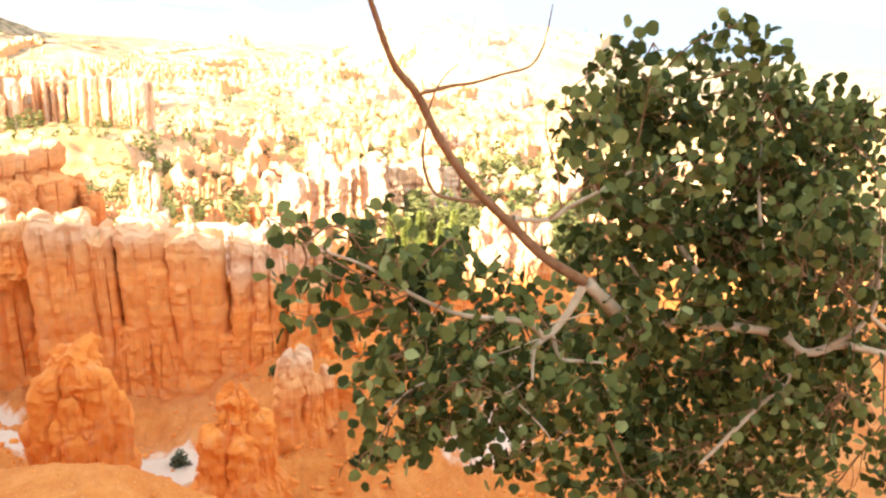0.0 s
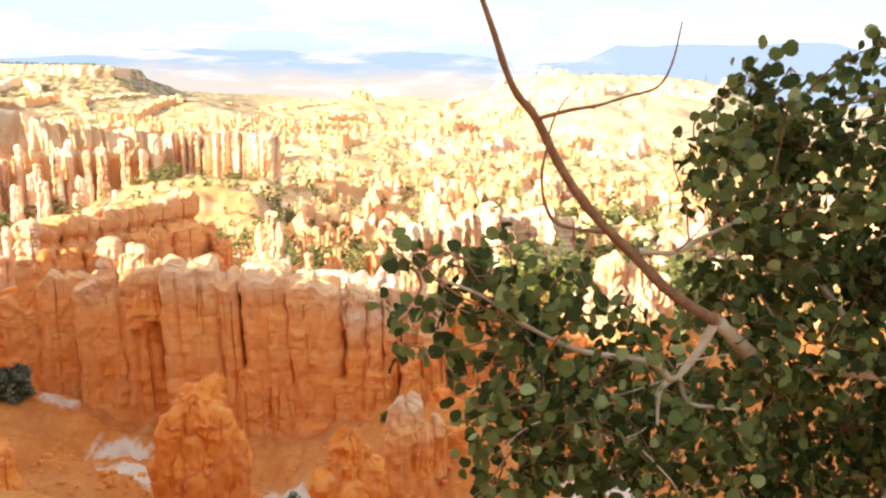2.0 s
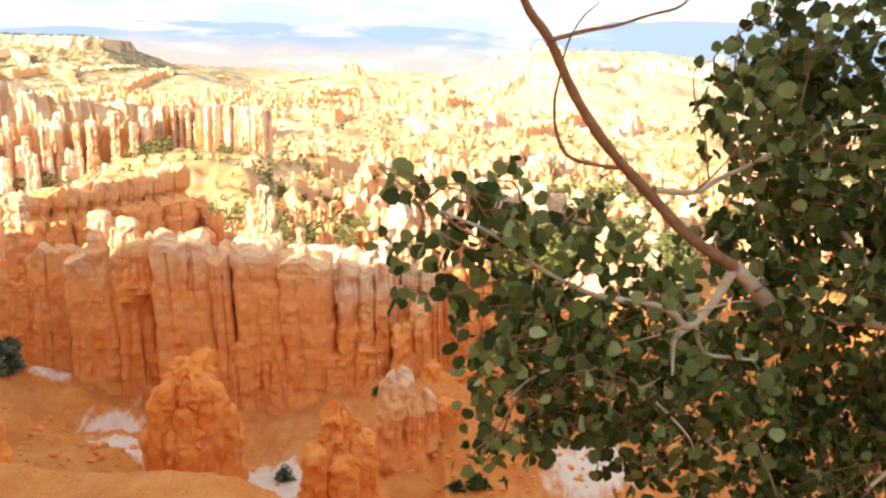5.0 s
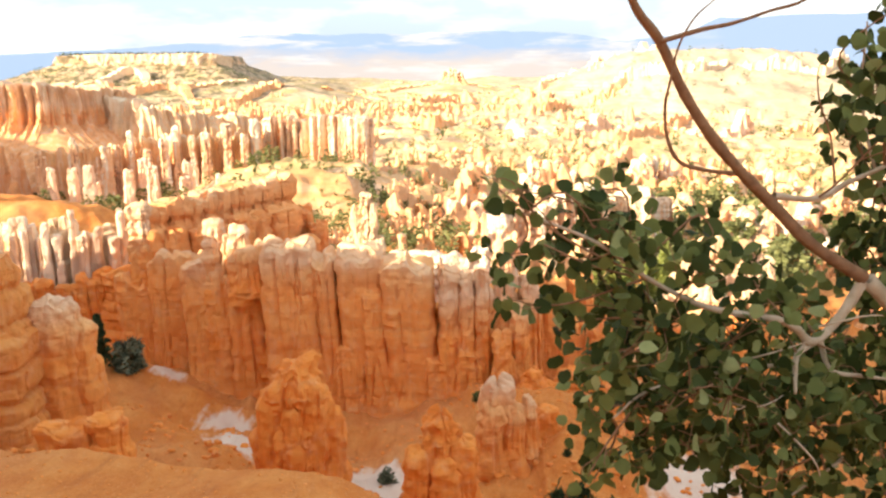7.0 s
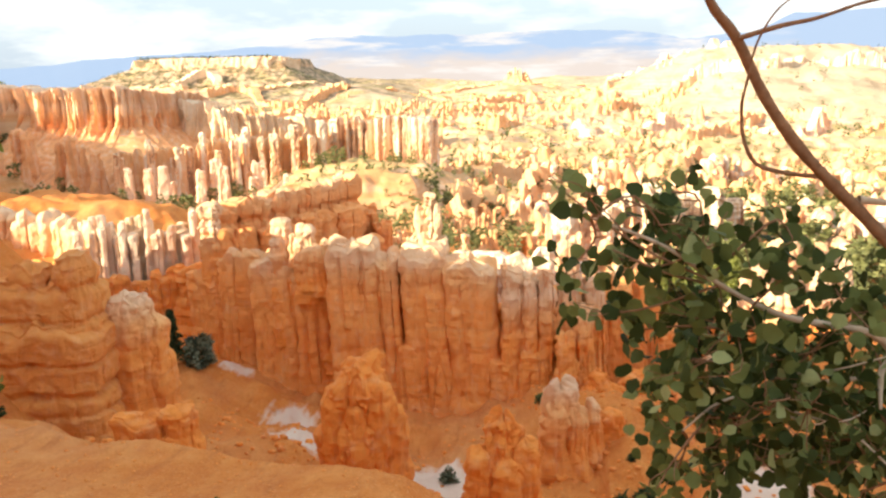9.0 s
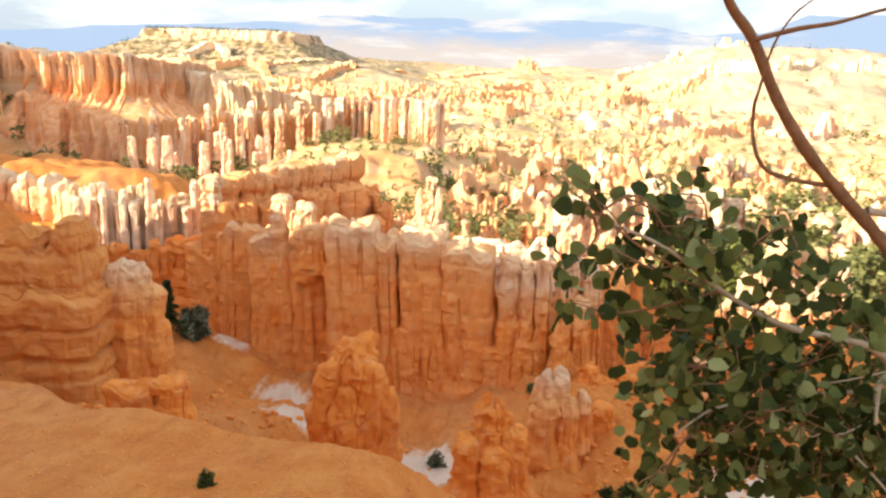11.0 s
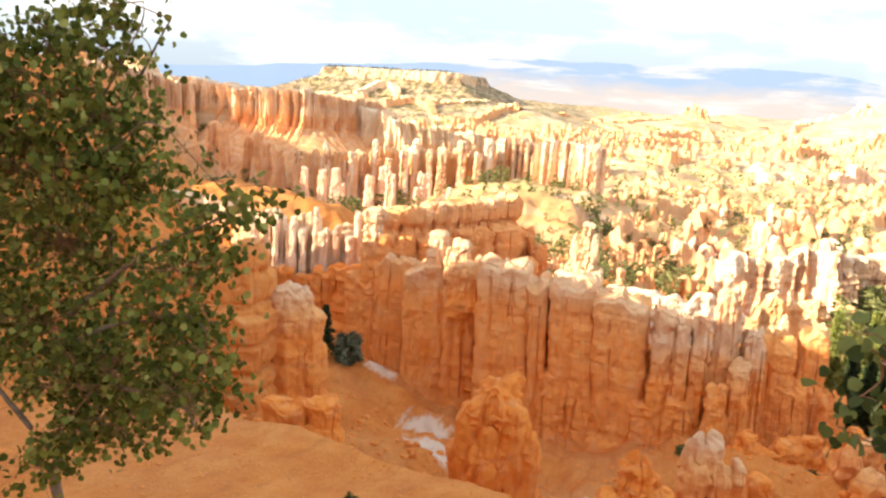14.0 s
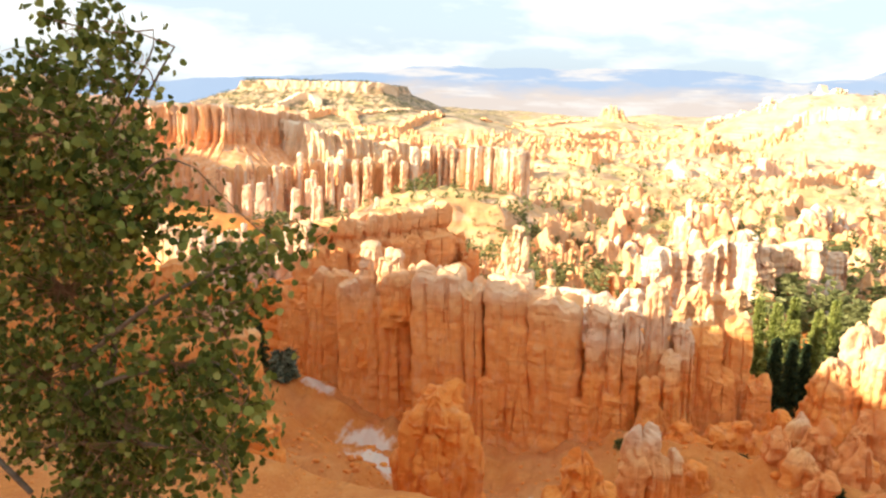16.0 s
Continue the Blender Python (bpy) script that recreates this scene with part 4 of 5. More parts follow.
cliff_wall("broken sunlit crags before the ridge", [(12, 166), (22, 171), (32, 173), (42, 180)], [-40.5, -38.4, -38.6, -40.5], -56, 8, flare=6.0, back=3, step=0.28, levels=56, cut=1.5, jag=2.2, relief=1.7, ledge=0.3, block=0.22, material=ROCK_FAR)

# farther walls
wavy_fin("long fin of pale columns striped with painted light and shade", (-96, 420), (-36, 400), 15, (-23.4, -21.2), (-62, -60), 1.9, 1.6, 9, jag=3.0, material=ROCK_SHADE_STRIPED, nseg=40, nz=40, lump=0.5, ledge=0.3, thin=2.8, flare=0.2, dome=0.02, square=5.0, block=0.35, crack=1.0)
cliff_wall("dark red wall between the striped columns", [(-99, 424), (-60, 413), (-40, 406)], [-27, -25, -26], -64, 31, flare=2, back=5, step=0.6, levels=40, cut=1.4, jag=1.0)
wavy_fin("row of white and orange hoodoos", (-198, 370), (-98, 402), 19, (-36, -25), (-66, -62), 2.0, 5.0, 10, jag=8, thin=1.6, dome=0.02, square=6.0, block=0.35, material=ROCK_SHADE_STRIPED, nseg=32, nz=34, lump=0.6, ledge=0.4, flare=0.35)
wavy_fin("front row of white hoodoos", (-178, 340), (-104, 362), 10, (-43, -41), (-66, -64), 2.3, 6.0, 11, jag=7, thin=1.1, dome=0.02, square=6.0, block=0.2, material=ROCK_WHITE, nseg=32, nz=34, lump=0.35, ledge=0.15, flare=0.6, flute=0.05)
cliff_wall("high sunlit cliff of fluted orange rock", [(-420, 452), (-330, 436), (-262, 426), (-216, 430), (-204, 452), (-196, 490)], [2, -2, -6.5, -6.5, -8, -10], -58, 3, flare=52, back=16, step=0.5, levels=90, cut=2.2, jag=2.0, relief=1.5, ledge=0.3, talus=0.58, material=ROCK_HIGH)
cliff_wall("reddish ribbed hillside below the rim", [(-430, 318), (-385, 345), (-345, 380), (-315, 402), (-290, 420)], [8, 8, 5, 0, -6], -60, 14, flare=46, back=25, step=0.6, levels=70, cut=2.0, jag=1.5, relief=2.0, talus=0.7, material=ROCK_HIGH)
wavy_fin("lit pinnacles standing on the talus", (-262, 386), (-200, 376), 6, (-26, -34), (-62, -62), 2.4, 6.0, 33, jag=6, material=ROCK_HIGH, nseg=28, nz=34, lump=1.0, ledge=0.6, flare=0.6, thin=1.6, dome=0.04, square=4.0)
cliff_wall("orange cliff end in shade", [(-205, 470), (-172, 452), (-140, 470), (-100, 500)], [-12, -20, -26, -32], -66, 5, flare=10, back=14, step=0.6, levels=60, cut=1.8, jag=3.0, relief=2.6, material=ROCK_FAR)
cliff_wall("broken wall behind the front hoodoos", [(-205, 386), (-150, 394), (-96, 408)], [-40, -34, -31], -66, 6, flare=6, back=8, step=0.5, levels=50, cut=1.6, jag=3.0, relief=1.8, material=ROCK_FAR)


def in_sector(az0, az1, r0, r1, s0, s1):
    def pick(rng):
        r = r0 * (r1 / r0) ** rng.random()
        a = radians(rng.uniform(az0, az1))
        return r * math.sin(a), r * math.cos(a), rng.uniform(s0, s1)
    return pick


cliff_wall("white cliff band round the flat mesa", [(-1230, 2560), (-1165, 2425), (-1050, 2396), (-900, 2404), (-760, 2392), (-694, 2412), (-670, 2520)], [22, 43, 46, 45, 47, 46, 36], 2, 9, flare=5, back=60, step=2, levels=40, cut=6, jag=0.7, relief=0.9, ledge=0.3, material=ROCK_FAR)

rock_fin("far pale butte with a jagged crest", [
    (8.0, 3300, -95, -16.0, 15, 20, 0, 0.5), (30.0, 3300, -95, -4.0, 15, 20, 0, 0.4), (50.0, 3305, -95, -9.0, 14, 20, 0, 0.4), (72.0, 3310, -95, -22.0, 16, 20, 0, 0.5)],
    material=ROCK_PALE, nseg=36, nz=30, flare=3.6, flute=0.3, lump=6.0, ledge=3.0, jag=5.0, crack=4.0)



def far_band(label, x0, x1, y0, tilt, tall, seed, material):
    """A broken line of low cliffs that winds over the badlands."""
    n = 26
    f = np.linspace(0, 1, n)
    x = x0 + (x1 - x0) * f
    y = y0 + tilt * (x - x0) + 0.05 * y0 * grain(f * 7, seed, 0, 131) + 0.02 * y0 * grain(f * 19, seed, 0, 132)
    g = height(x, y - 0.01 * y0)
    top = np.maximum(g, height(x, y + 0.012 * y0)) + 0.55 * tall * (0.5 + 0.8 * grain(f * 13, seed, 0, 133))
    return cliff_wall(label, list(zip(x, y)), list(top), float(g.min()) - 6, seed, flare=0.55 * tall, back=0.012 * y0, step=y0 / 800, levels=15, cut=0.16 * tall, jag=0.3 * tall, material=material)


for i, (x0, x1, y0, tilt, tall) in enumerate([(-175, -60, 470, 0.2, 15), (-230, 40, 580, 0.1, 14), (-330, -60, 720, -0.1, 20), (-380, 60, 900, 0.05, 22), (-560, -120, 1150, 0.0, 22), (-760, -150, 1480, 0.05, 22), (-900, -200, 1800, 0.05, 20),
                                               (-1120, -430, 2020, 0.05, 22), (-1080, -520, 2230, 0.02, 16), (4, 120, 222, 0.45, 14), (-24, 90, 262, 0.4, 13), (20, 150, 286, 0.5, 15), (30, 130, 240, 0.5, 13), (-10, 110, 305, 0.4, 13),
                                               (-20, 120, 330, 0.4, 14), (60, 190, 350, 0.45, 14), (10, 160, 410, 0.35, 14), (52, 110, 205, 0.5, 14), (-10, 180, 470, 0.2, 14), (20, 260, 520, 0.1, 11), (60, 420, 760, 0.1, 15), (70, 330, 820, 0.05, 28), (-100, 420, 1000, 0.1, 20), (-120, 800, 1350, 0.1, 26), (-150, 500, 1750, 0.1, 30), (-350, 300, 2300, 0.05, 13), (-300, 500, 2700, 0.03, 15), (-200, 900, 2000, 0.05, 13), (-280, 320, 3000, 0.0, 15), (-420, 100, 1600, 0.05, 13)]):
    far_band("broken band of pale cliffs in the far badlands", x0, x1, y0, tilt, tall, 20 + i, ROCK_WHITE if tall == 28 else ROCK_FAR if i % 2 else ROCK_PALE)

hoodoo_field("hoodoo_field", "sunlit field of orange and white hoodoos", 420, in_sector(-5, 42, 178, 430, 0.7, 1.2), (2.5, 9), (0.7, 1.7), 21, ROCK_FAR, 9, 10)
hoodoo_field("hoodoo_field", "low cream hoodoos before the yellow hill", 240, in_sector(-17, -2, 180, 285, 0.7, 1.1), (1.5, 4.5), (0.7, 1.5), 28, ROCK_PALE, 12, 14)
hoodoo_field("hoodoo_field", "craggy cream outcrops with dark clefts", 320, in_sector(2, 40, 205, 420, 0.8, 1.3), (6, 13), (1.3, 2.6), 27, ROCK_SHADE_STRIPED, 16, 16, (1.4, 3.2), 0.35, (0.2, 0.6))
hoodoo_field("hoodoo_field", "pale hoodoos scattered over far badlands", 1000, in_sector(-8, 45, 400, 950, 0.9, 1.7), (1.5, 5), (1.2, 2.6), 22, ROCK_PALE, 7, 6)
hoodoo_field("hoodoo_field", "crowded far hoodoos below the mesa", 900, in_sector(-22, -6, 450, 1000, 1.0, 1.9), (3, 8), (0.9, 2.0), 23, ROCK_FAR, 7, 7)
hoodoo_field("hoodoo_field", "stepped far cliffs and pinnacles under the mesa", 700, in_sector(-32, -12, 900, 1900, 1.7, 3.2), (4, 8), (1.0, 2.2), 25, ROCK_FAR, 7, 7)
hoodoo_field("hoodoo_field", "tiny pale pinnacles near the skyline", 600, in_sector(-34, 12, 1000, 2200, 1.8, 3.6), (3, 7), (1.0, 2.4), 24, ROCK_PALE, 6, 6)


# ---- plants ----
def tube(path, r0, r1, sides=8, seed=0, fine=4):
    """A tapered, slightly knobbly limb along a smoothed path."""
    p = np.array(path, float)
    ext = np.concatenate([[2 * p[0] - p[1]], p, [2 * p[-1] - p[-2]]])
    pts = []
    for i in range(len(p) - 1):
        a, b, c, d = ext[i:i + 4]
        for t in np.linspace(0, 1, fine, endpoint=False):
            pts.append(0.5 * (2 * b + (c - a) * t + (2 * a - 5 * b + 4 * c - d) * t * t + (3 * b - a - 3 * c + d) * t ** 3))
    pts = np.array(pts + [p[-1]])
    n = len(pts)
    tan = np.gradient(pts, axis=0)
    tan /= np.linalg.norm(tan, axis=1)[:, None] + 1e-9
    ref = np.array([0.31, 0.9, 0.28])
    side = np.cross(tan, ref)
    side /= np.linalg.norm(side, axis=1)[:, None]
    up = np.cross(side, tan)
    th = np.linspace(0, 2 * np.pi, sides, endpoint=False)
    r = np.linspace(r0, r1, n) * (1 + 0.16 * grain(np.arange(n) * 0.9, seed, 0.3, 111))
    ring = pts[:, None] + r[:, None, None] * (np.cos(th)[None, :, None] * side[:, None] + np.sin(th)[None, :, None] * up[:, None])
    verts = np.concatenate([ring.reshape(-1, 3), pts[-1:]])
    q = grid_faces(n, sides, True)
    last = (n - 1) * sides + np.arange(sides)
    return verts, q, np.stack([last, np.roll(last, -1), np.full(sides, n * sides)], -1)


def leaf_shape():
    """A round, slightly cupped aspen leaf with a short tip, about one unit across, hanging down -z from its stalk at the origin."""
    ang = np.radians([90, 52, 14, -24, -62, -90, -118, -156, -194, -232])
    rad = np.array([0.40, 0.49, 0.52, 0.51, 0.50, 0.60, 0.50, 0.51, 0.52, 0.49])
    x, z = rad * np.cos(ang), rad * np.sin(ang) - 0.45
    y = 0.16 * (x ** 2) * 2 - 0.05 * np.sin(ang * 3)
    v = np.concatenate([[[0, -0.05, -0.45]], np.stack([x, y, z], -1)])
    k = np.arange(10)
    return v, np.stack([np.zeros(10, int), 1 + k, 1 + (k + 1) % 10], -1)


LEAF_V, LEAF_F = leaf_shape()


def turn_of(rng, droop):
    return (Euler((rng.gauss(0, droop), rng.gauss(0, droop), rng.uniform(0, 6.283)))).to_matrix()


def broad_tree(label, limbs, clusters, foot, size, density, seed, leaf_mat, bark, droop=0.7, spread=0.10, brown=()):
    """A broad-leaved tree: limbs, twigs out to each cluster, and round hanging leaves."""
    rng = random.Random(seed)
    root = new("aspen_tree")
    root.location = foot
    o0, holders = np.array(foot), []
    for i, (kind, path, r0, r1) in enumerate(limbs):
        me = joined(kind, [tube(path, r0, r1, 9, i)], BARK_BROWN if i in brown else bark, foot)
        limb = new(kind, me)
        limb.parent = root
        holders += [(Vector(p), limb) for p in path]
    joints = np.array([p for i, (_, path, _, _) in enumerate(limbs) for p in path if i not in brown])
    spots, twigs = [], []
    for (x, y, z, a, b) in clusters:
        c = np.array((x, y, z))
        count = max(4, int(density * a * b / (size * size)))
        near = np.argsort(np.linalg.norm(joints - c, axis=1))[:4]
        start = joints[near[rng.randrange(len(near))]]
        bend = (start + c) / 2 + np.array([rng.gauss(0, 0.03), rng.gauss(0, 0.03), rng.gauss(0, 0.03)])
        twigs.append(tube([start, bend, c], 0.0030, 0.0016, 5, rng.randrange(99), 4))
        ends = []
        for _ in range(max(2, int(count / 9))):
            e = c + np.array([rng.uniform(-1, 1) * a, rng.gauss(0, spread), rng.uniform(-1, 1) * b])
            o = bend + (c - bend) * rng.random()
            m = (o + e) / 2 + np.array([rng.gauss(0, 0.02), rng.gauss(0, 0.02), rng.gauss(0, 0.02)])
            twigs.append(tube([o, m, e], 0.0016, 0.0008, 4, rng.randrange(99), 3))
            ends.append((m, e))
        for _ in range(count):
            if rng.random() < 0.55:
                m, e = rng.choice(ends)
                f = rng.random() ** 0.6
                p = m + (e - m) * f + np.array([rng.gauss(0, size * 0.8), rng.gauss(0, size * 0.8), rng.gauss(0, size * 0.8)])
            else:
                t, q = rng.uniform(0, 6.283), rng.random() ** 0.5
                p = c + np.array([a * q * math.cos(t), abs(rng.gauss(0, spread)) * 1.6 - 0.01, b * q * math.sin(t)])
            spots.append(p)
    if twigs:
        t = new("twig_tangle", joined("twig_tangle", twigs, BARK_BROWN, foot))
        t.parent = root
        tagged(t, kind="stuff")
    leaf = mesh_from("leaf", LEAF_V * size, LEAF_F, leaf_mat)
    rng.shuffle(spots)
    for p in spots[:290]:
        o = new("leaf", leaf)
        o.parent = min(holders, key=lambda h: (h[0] - Vector(p)).length)[1]
        s = rng.uniform(0.75, 1.2)
        o.matrix_basis = Matrix.Translation(Vector(p) - Vector(foot)) @ (turn_of(rng, droop).to_4x4() @ Matrix.Diagonal((s, s, s, 1)))
    vs, fs = [], []
    for k, p in enumerate(spots[290:]):
        m = np.array(turn_of(rng, droop)) * rng.uniform(0.7, 1.2) * size
        vs.append(LEAF_V @ m.T + p - o0)
        fs.append(LEAF_F + k * len(LEAF_V))
    f = new("foliage", mesh_from("foliage", np.concatenate(vs), np.concatenate(fs), leaf_mat))
    f.parent = root
    tagged(f, kind="stuff")
    return tagged(root, label, "tree")


SHRUB_LIMBS = []
SHRUB_LIMBS.append(("trunk", [(1.420, 2.120, -1.000), (1.400, 2.080, 0.000), (1.370, 2.050, 0.310), (1.330, 2.000, 0.600), (1.240, 1.860, 0.820), (1.150, 1.740, 0.920), (1.040, 1.650, 1.040), (0.930, 1.640, 1.145)], 0.03, 0.018))
SHRUB_LIMBS.append(("branch", [(0.920, 1.640, 1.150), (0.790, 1.620, 1.230), (0.690, 1.600, 1.320), (0.610, 1.570, 1.390), (0.540, 1.550, 1.460), (0.470, 1.530, 1.550), (0.410, 1.510, 1.650), (0.360, 1.480, 1.700), (0.330, 1.460, 1.750), (0.300, 1.440, 1.820), (0.250, 1.410, 1.930), (0.200, 1.380, 2.060)], 0.0155, 0.0042))
SHRUB_LIMBS.append(("branch", [(0.410, 1.500, 1.650), (0.480, 1.490, 1.670), (0.530, 1.470, 1.680), (0.590, 1.460, 1.700), (0.650, 1.450, 1.720), (0.670, 1.430, 1.770), (0.680, 1.420, 1.850)], 0.0048, 0.0014))
SHRUB_LIMBS.append(("branch", [(0.600, 1.570, 1.390), (0.530, 1.560, 1.400), (0.470, 1.540, 1.420), (0.440, 1.530, 1.470), (0.430, 1.520, 1.530), (0.430, 1.500, 1.570), (0.440, 1.490, 1.640), (0.460, 1.470, 1.690), (0.490, 1.460, 1.720)], 0.005, 0.0012))
SHRUB_LIMBS.append(("branch", [(0.690, 1.600, 1.340), (0.790, 1.620, 1.330), (0.870, 1.650, 1.360), (0.960, 1.680, 1.390), (1.060, 1.700, 1.440)], 0.008, 0.004))
SHRUB_LIMBS.append(("branch", [(0.920, 1.640, 1.140), (0.870, 1.620, 1.070), (0.800, 1.590, 1.020), (0.750, 1.570, 1.060), (0.690, 1.540, 1.090), (0.600, 1.520, 1.110), (0.510, 1.490, 1.140), (0.400, 1.470, 1.200), (0.290, 1.440, 1.280), (0.150, 1.420, 1.340)], 0.012, 0.0025))
SHRUB_LIMBS.append(("branch", [(0.810, 1.600, 1.020), (0.760, 1.570, 1.000), (0.740, 1.530, 0.970), (0.730, 1.500, 0.940)], 0.008, 0.003))
SHRUB_LIMBS.append(("branch", [(0.820, 1.600, 1.020), (0.840, 1.580, 0.960), (0.900, 1.570, 0.950), (0.950, 1.550, 0.950)], 0.007, 0.003))
SHRUB_LIMBS.append(("branch", [(0.750, 1.570, 0.980), (0.650, 1.540, 0.980), (0.550, 1.510, 0.980), (0.420, 1.480, 0.960), (0.340, 1.450, 0.910)], 0.006, 0.002))
SHRUB_LIMBS.append(("branch", [(1.060, 1.680, 0.960), (1.190, 1.650, 1.010), (1.390, 1.610, 1.000), (1.520, 1.580, 0.980), (1.600, 1.550, 0.930), (1.690, 1.520, 0.960), (1.810, 1.480, 0.940), (1.930, 1.450, 0.920)], 0.015, 0.01))
SHRUB_LIMBS.append(("branch", [(1.630, 1.500, 0.970), (1.720, 1.500, 1.020), (1.760, 1.500, 1.090), (1.750, 1.500, 1.200), (1.730, 1.500, 1.320)], 0.008, 0.004))
SHRUB_LIMBS.append(("branch", [(1.820, 1.480, 1.000), (1.690, 1.490, 1.090), (1.610, 1.490, 1.160), (1.530, 1.500, 1.210)], 0.007, 0.003))
SHRUB_LIMBS.append(("branch", [(1.350, 1.630, 0.990), (1.330, 1.720, 1.120), (1.290, 1.810, 1.220), (1.250, 1.900, 1.370), (1.230, 1.900, 1.550), (1.220, 1.890, 1.680), (1.190, 1.880, 1.780)], 0.011, 0.002))
SHRUB_LIMBS.append(("branch", [(1.260, 1.500, 0.640), (1.350, 1.520, 0.700), (1.460, 1.540, 0.780), (1.550, 1.550, 0.850), (1.570, 1.570, 0.950)], 0.005, 0.008))
SHRUB_LIMBS.append(("branch", [(1.560, 1.570, 0.960), (1.510, 1.650, 1.150), (1.510, 1.740, 1.350), (1.550, 1.820, 1.550), (1.530, 1.800, 1.650)], 0.008, 0.002))
SHRUB_LIMBS.append(("branch", [(1.220, 1.730, 1.010), (1.120, 1.800, 1.180), (1.040, 1.840, 1.340), (0.980, 1.840, 1.520), (0.960, 1.820, 1.700)], 0.006, 0.002))
SHRUB_LIMBS.append(("branch", [(1.080, 1.670, 0.870), (0.980, 1.630, 0.780), (0.860, 1.590, 0.710), (0.750, 1.550, 0.660)], 0.006, 0.002))
SHRUB_LIMBS.append(("branch", [(0.830, 1.630, 1.360), (0.810, 1.630, 1.460), (0.780, 1.630, 1.530), (0.770, 1.630, 1.590), (0.780, 1.630, 1.610), (0.810, 1.630, 1.620)], 0.0026, 0.0008))
twiggy = random.Random(58)
for i in range(13):                  # bare pinkish side twigs about the fork
    x, z = twiggy.choice((twiggy.uniform(0.45, 0.85), twiggy.uniform(1.1, 1.7))), twiggy.uniform(0.88, 1.12)
    a, span = twiggy.choice((0.3, 2.7, 3.6, 5.9, 4.4, 1.2)) + twiggy.gauss(0, 0.35), twiggy.uniform(0.10, 0.26)
    y = 1.50 + 0.25 * max(0, x - 0.8) + twiggy.uniform(-0.04, 0.04)
    mid = (x + 0.5 * span * math.cos(a) + twiggy.gauss(0, 0.015), y + twiggy.gauss(0, 0.02), z + 0.4 * span * math.sin(a) + twiggy.gauss(0, 0.02))
    SHRUB_LIMBS.append(("twig", [(x, y + 0.05, z), mid, (x + span * math.cos(a), y + twiggy.gauss(0, 0.03), z + 0.7 * span * math.sin(a))], 0.003, 0.0008))
SHRUB = [
    (1.23, 1.55, 1.83, 0.04, 0.04), (1.02, 1.75, 1.75, 0.05, 0.06), (1.06, 1.65, 1.71, 0.09, 0.07), (1.29, 1.80, 1.73, 0.09, 0.07), (1.30, 1.50, 1.75, 0.08, 0.08),
    (0.87, 1.55, 1.62, 0.08, 0.07), (1.17, 1.75, 1.58, 0.18, 0.11), (1.31, 1.65, 1.60, 0.15, 0.11), (1.60, 1.80, 1.61, 0.11, 0.17), (0.87, 1.50, 1.50, 0.08, 0.05),
    (1.09, 1.55, 1.44, 0.16, 0.09), (1.46, 1.75, 1.41, 0.19, 0.14), (1.10, 1.65, 1.29, 0.17, 0.08), (1.46, 1.80, 1.20, 0.24, 0.13), (1.42, 1.50, 1.24, 0.08, 0.19),
    (1.17, 1.55, 1.12, 0.19, 0.09), (1.58, 1.75, 0.95, 0.17, 0.13), (1.09, 1.65, 0.97, 0.18, 0.10)]
SHRUB += [
    (1.45, 1.80, 0.76, 0.23, 0.13), (1.47, 1.50, 0.86, 0.10, 0.14), (0.95, 1.55, 0.86, 0.15, 0.11), (1.25, 1.75, 0.64, 0.20, 0.09), (1.45, 1.65, 0.66, 0.20, 0.07),
    (1.78, 1.80, 1.47, 0.14, 0.23), (1.59, 1.50, 1.18, 0.15, 0.31), (1.70, 1.55, 0.74, 0.17, 0.28), (1.08, 1.75, 0.50, 0.22, 0.10), (1.28, 1.65, 0.53, 0.22, 0.11),
    (1.69, 1.80, 0.39, 0.21, 0.13), (0.73, 1.50, 0.72, 0.12, 0.08), (1.08, 1.55, 0.46, 0.26, 0.10), (1.56, 1.75, 0.28, 0.31, 0.12), (0.07, 1.42, 1.41, 0.02, 0.03),
    (0.14, 1.52, 1.37, 0.04, 0.04), (0.11, 1.45, 1.23, 0.04, 0.05), (0.17, 1.58, 1.11, 0.05, 0.03)]
SHRUB += [
    (0.19, 1.42, 1.28, 0.06, 0.05), (0.31, 1.52, 1.37, 0.07, 0.04), (0.30, 1.45, 1.29, 0.10, 0.07), (0.26, 1.58, 1.07, 0.05, 0.04), (0.37, 1.42, 1.29, 0.07, 0.05),
    (0.34, 1.52, 1.15, 0.13, 0.07), (0.35, 1.45, 1.06, 0.10, 0.07), (0.34, 1.58, 0.88, 0.06, 0.08), (0.43, 1.42, 1.11, 0.10, 0.08), (0.53, 1.52, 1.30, 0.05, 0.05),
    (0.47, 1.45, 0.97, 0.12, 0.08), (0.43, 1.58, 0.79, 0.11, 0.08), (0.51, 1.42, 1.24, 0.09, 0.05), (0.60, 1.52, 1.05, 0.11, 0.08), (0.57, 1.45, 0.96, 0.10, 0.07),
    (0.36, 1.58, 0.73, 0.08, 0.05), (0.50, 1.42, 0.85, 0.11, 0.06), (0.70, 1.52, 0.93, 0.12, 0.11)]
SHRUB += [
    (0.68, 1.70, 1.15, 0.10, 0.05), (0.68, 1.58, 0.78, 0.13, 0.06), (0.29, 1.42, 0.80, 0.04, 0.03), (0.80, 1.52, 0.85, 0.11, 0.10), (0.80, 1.72, 1.06, 0.08, 0.06)]
SHRUB += [(1.52, 1.80, 1.44, 0.10, 0.09), (1.66, 1.70, 1.34, 0.12, 0.10), (1.58, 1.78, 1.18, 0.12, 0.10), (1.44, 1.80, 1.30, 0.09, 0.09)]
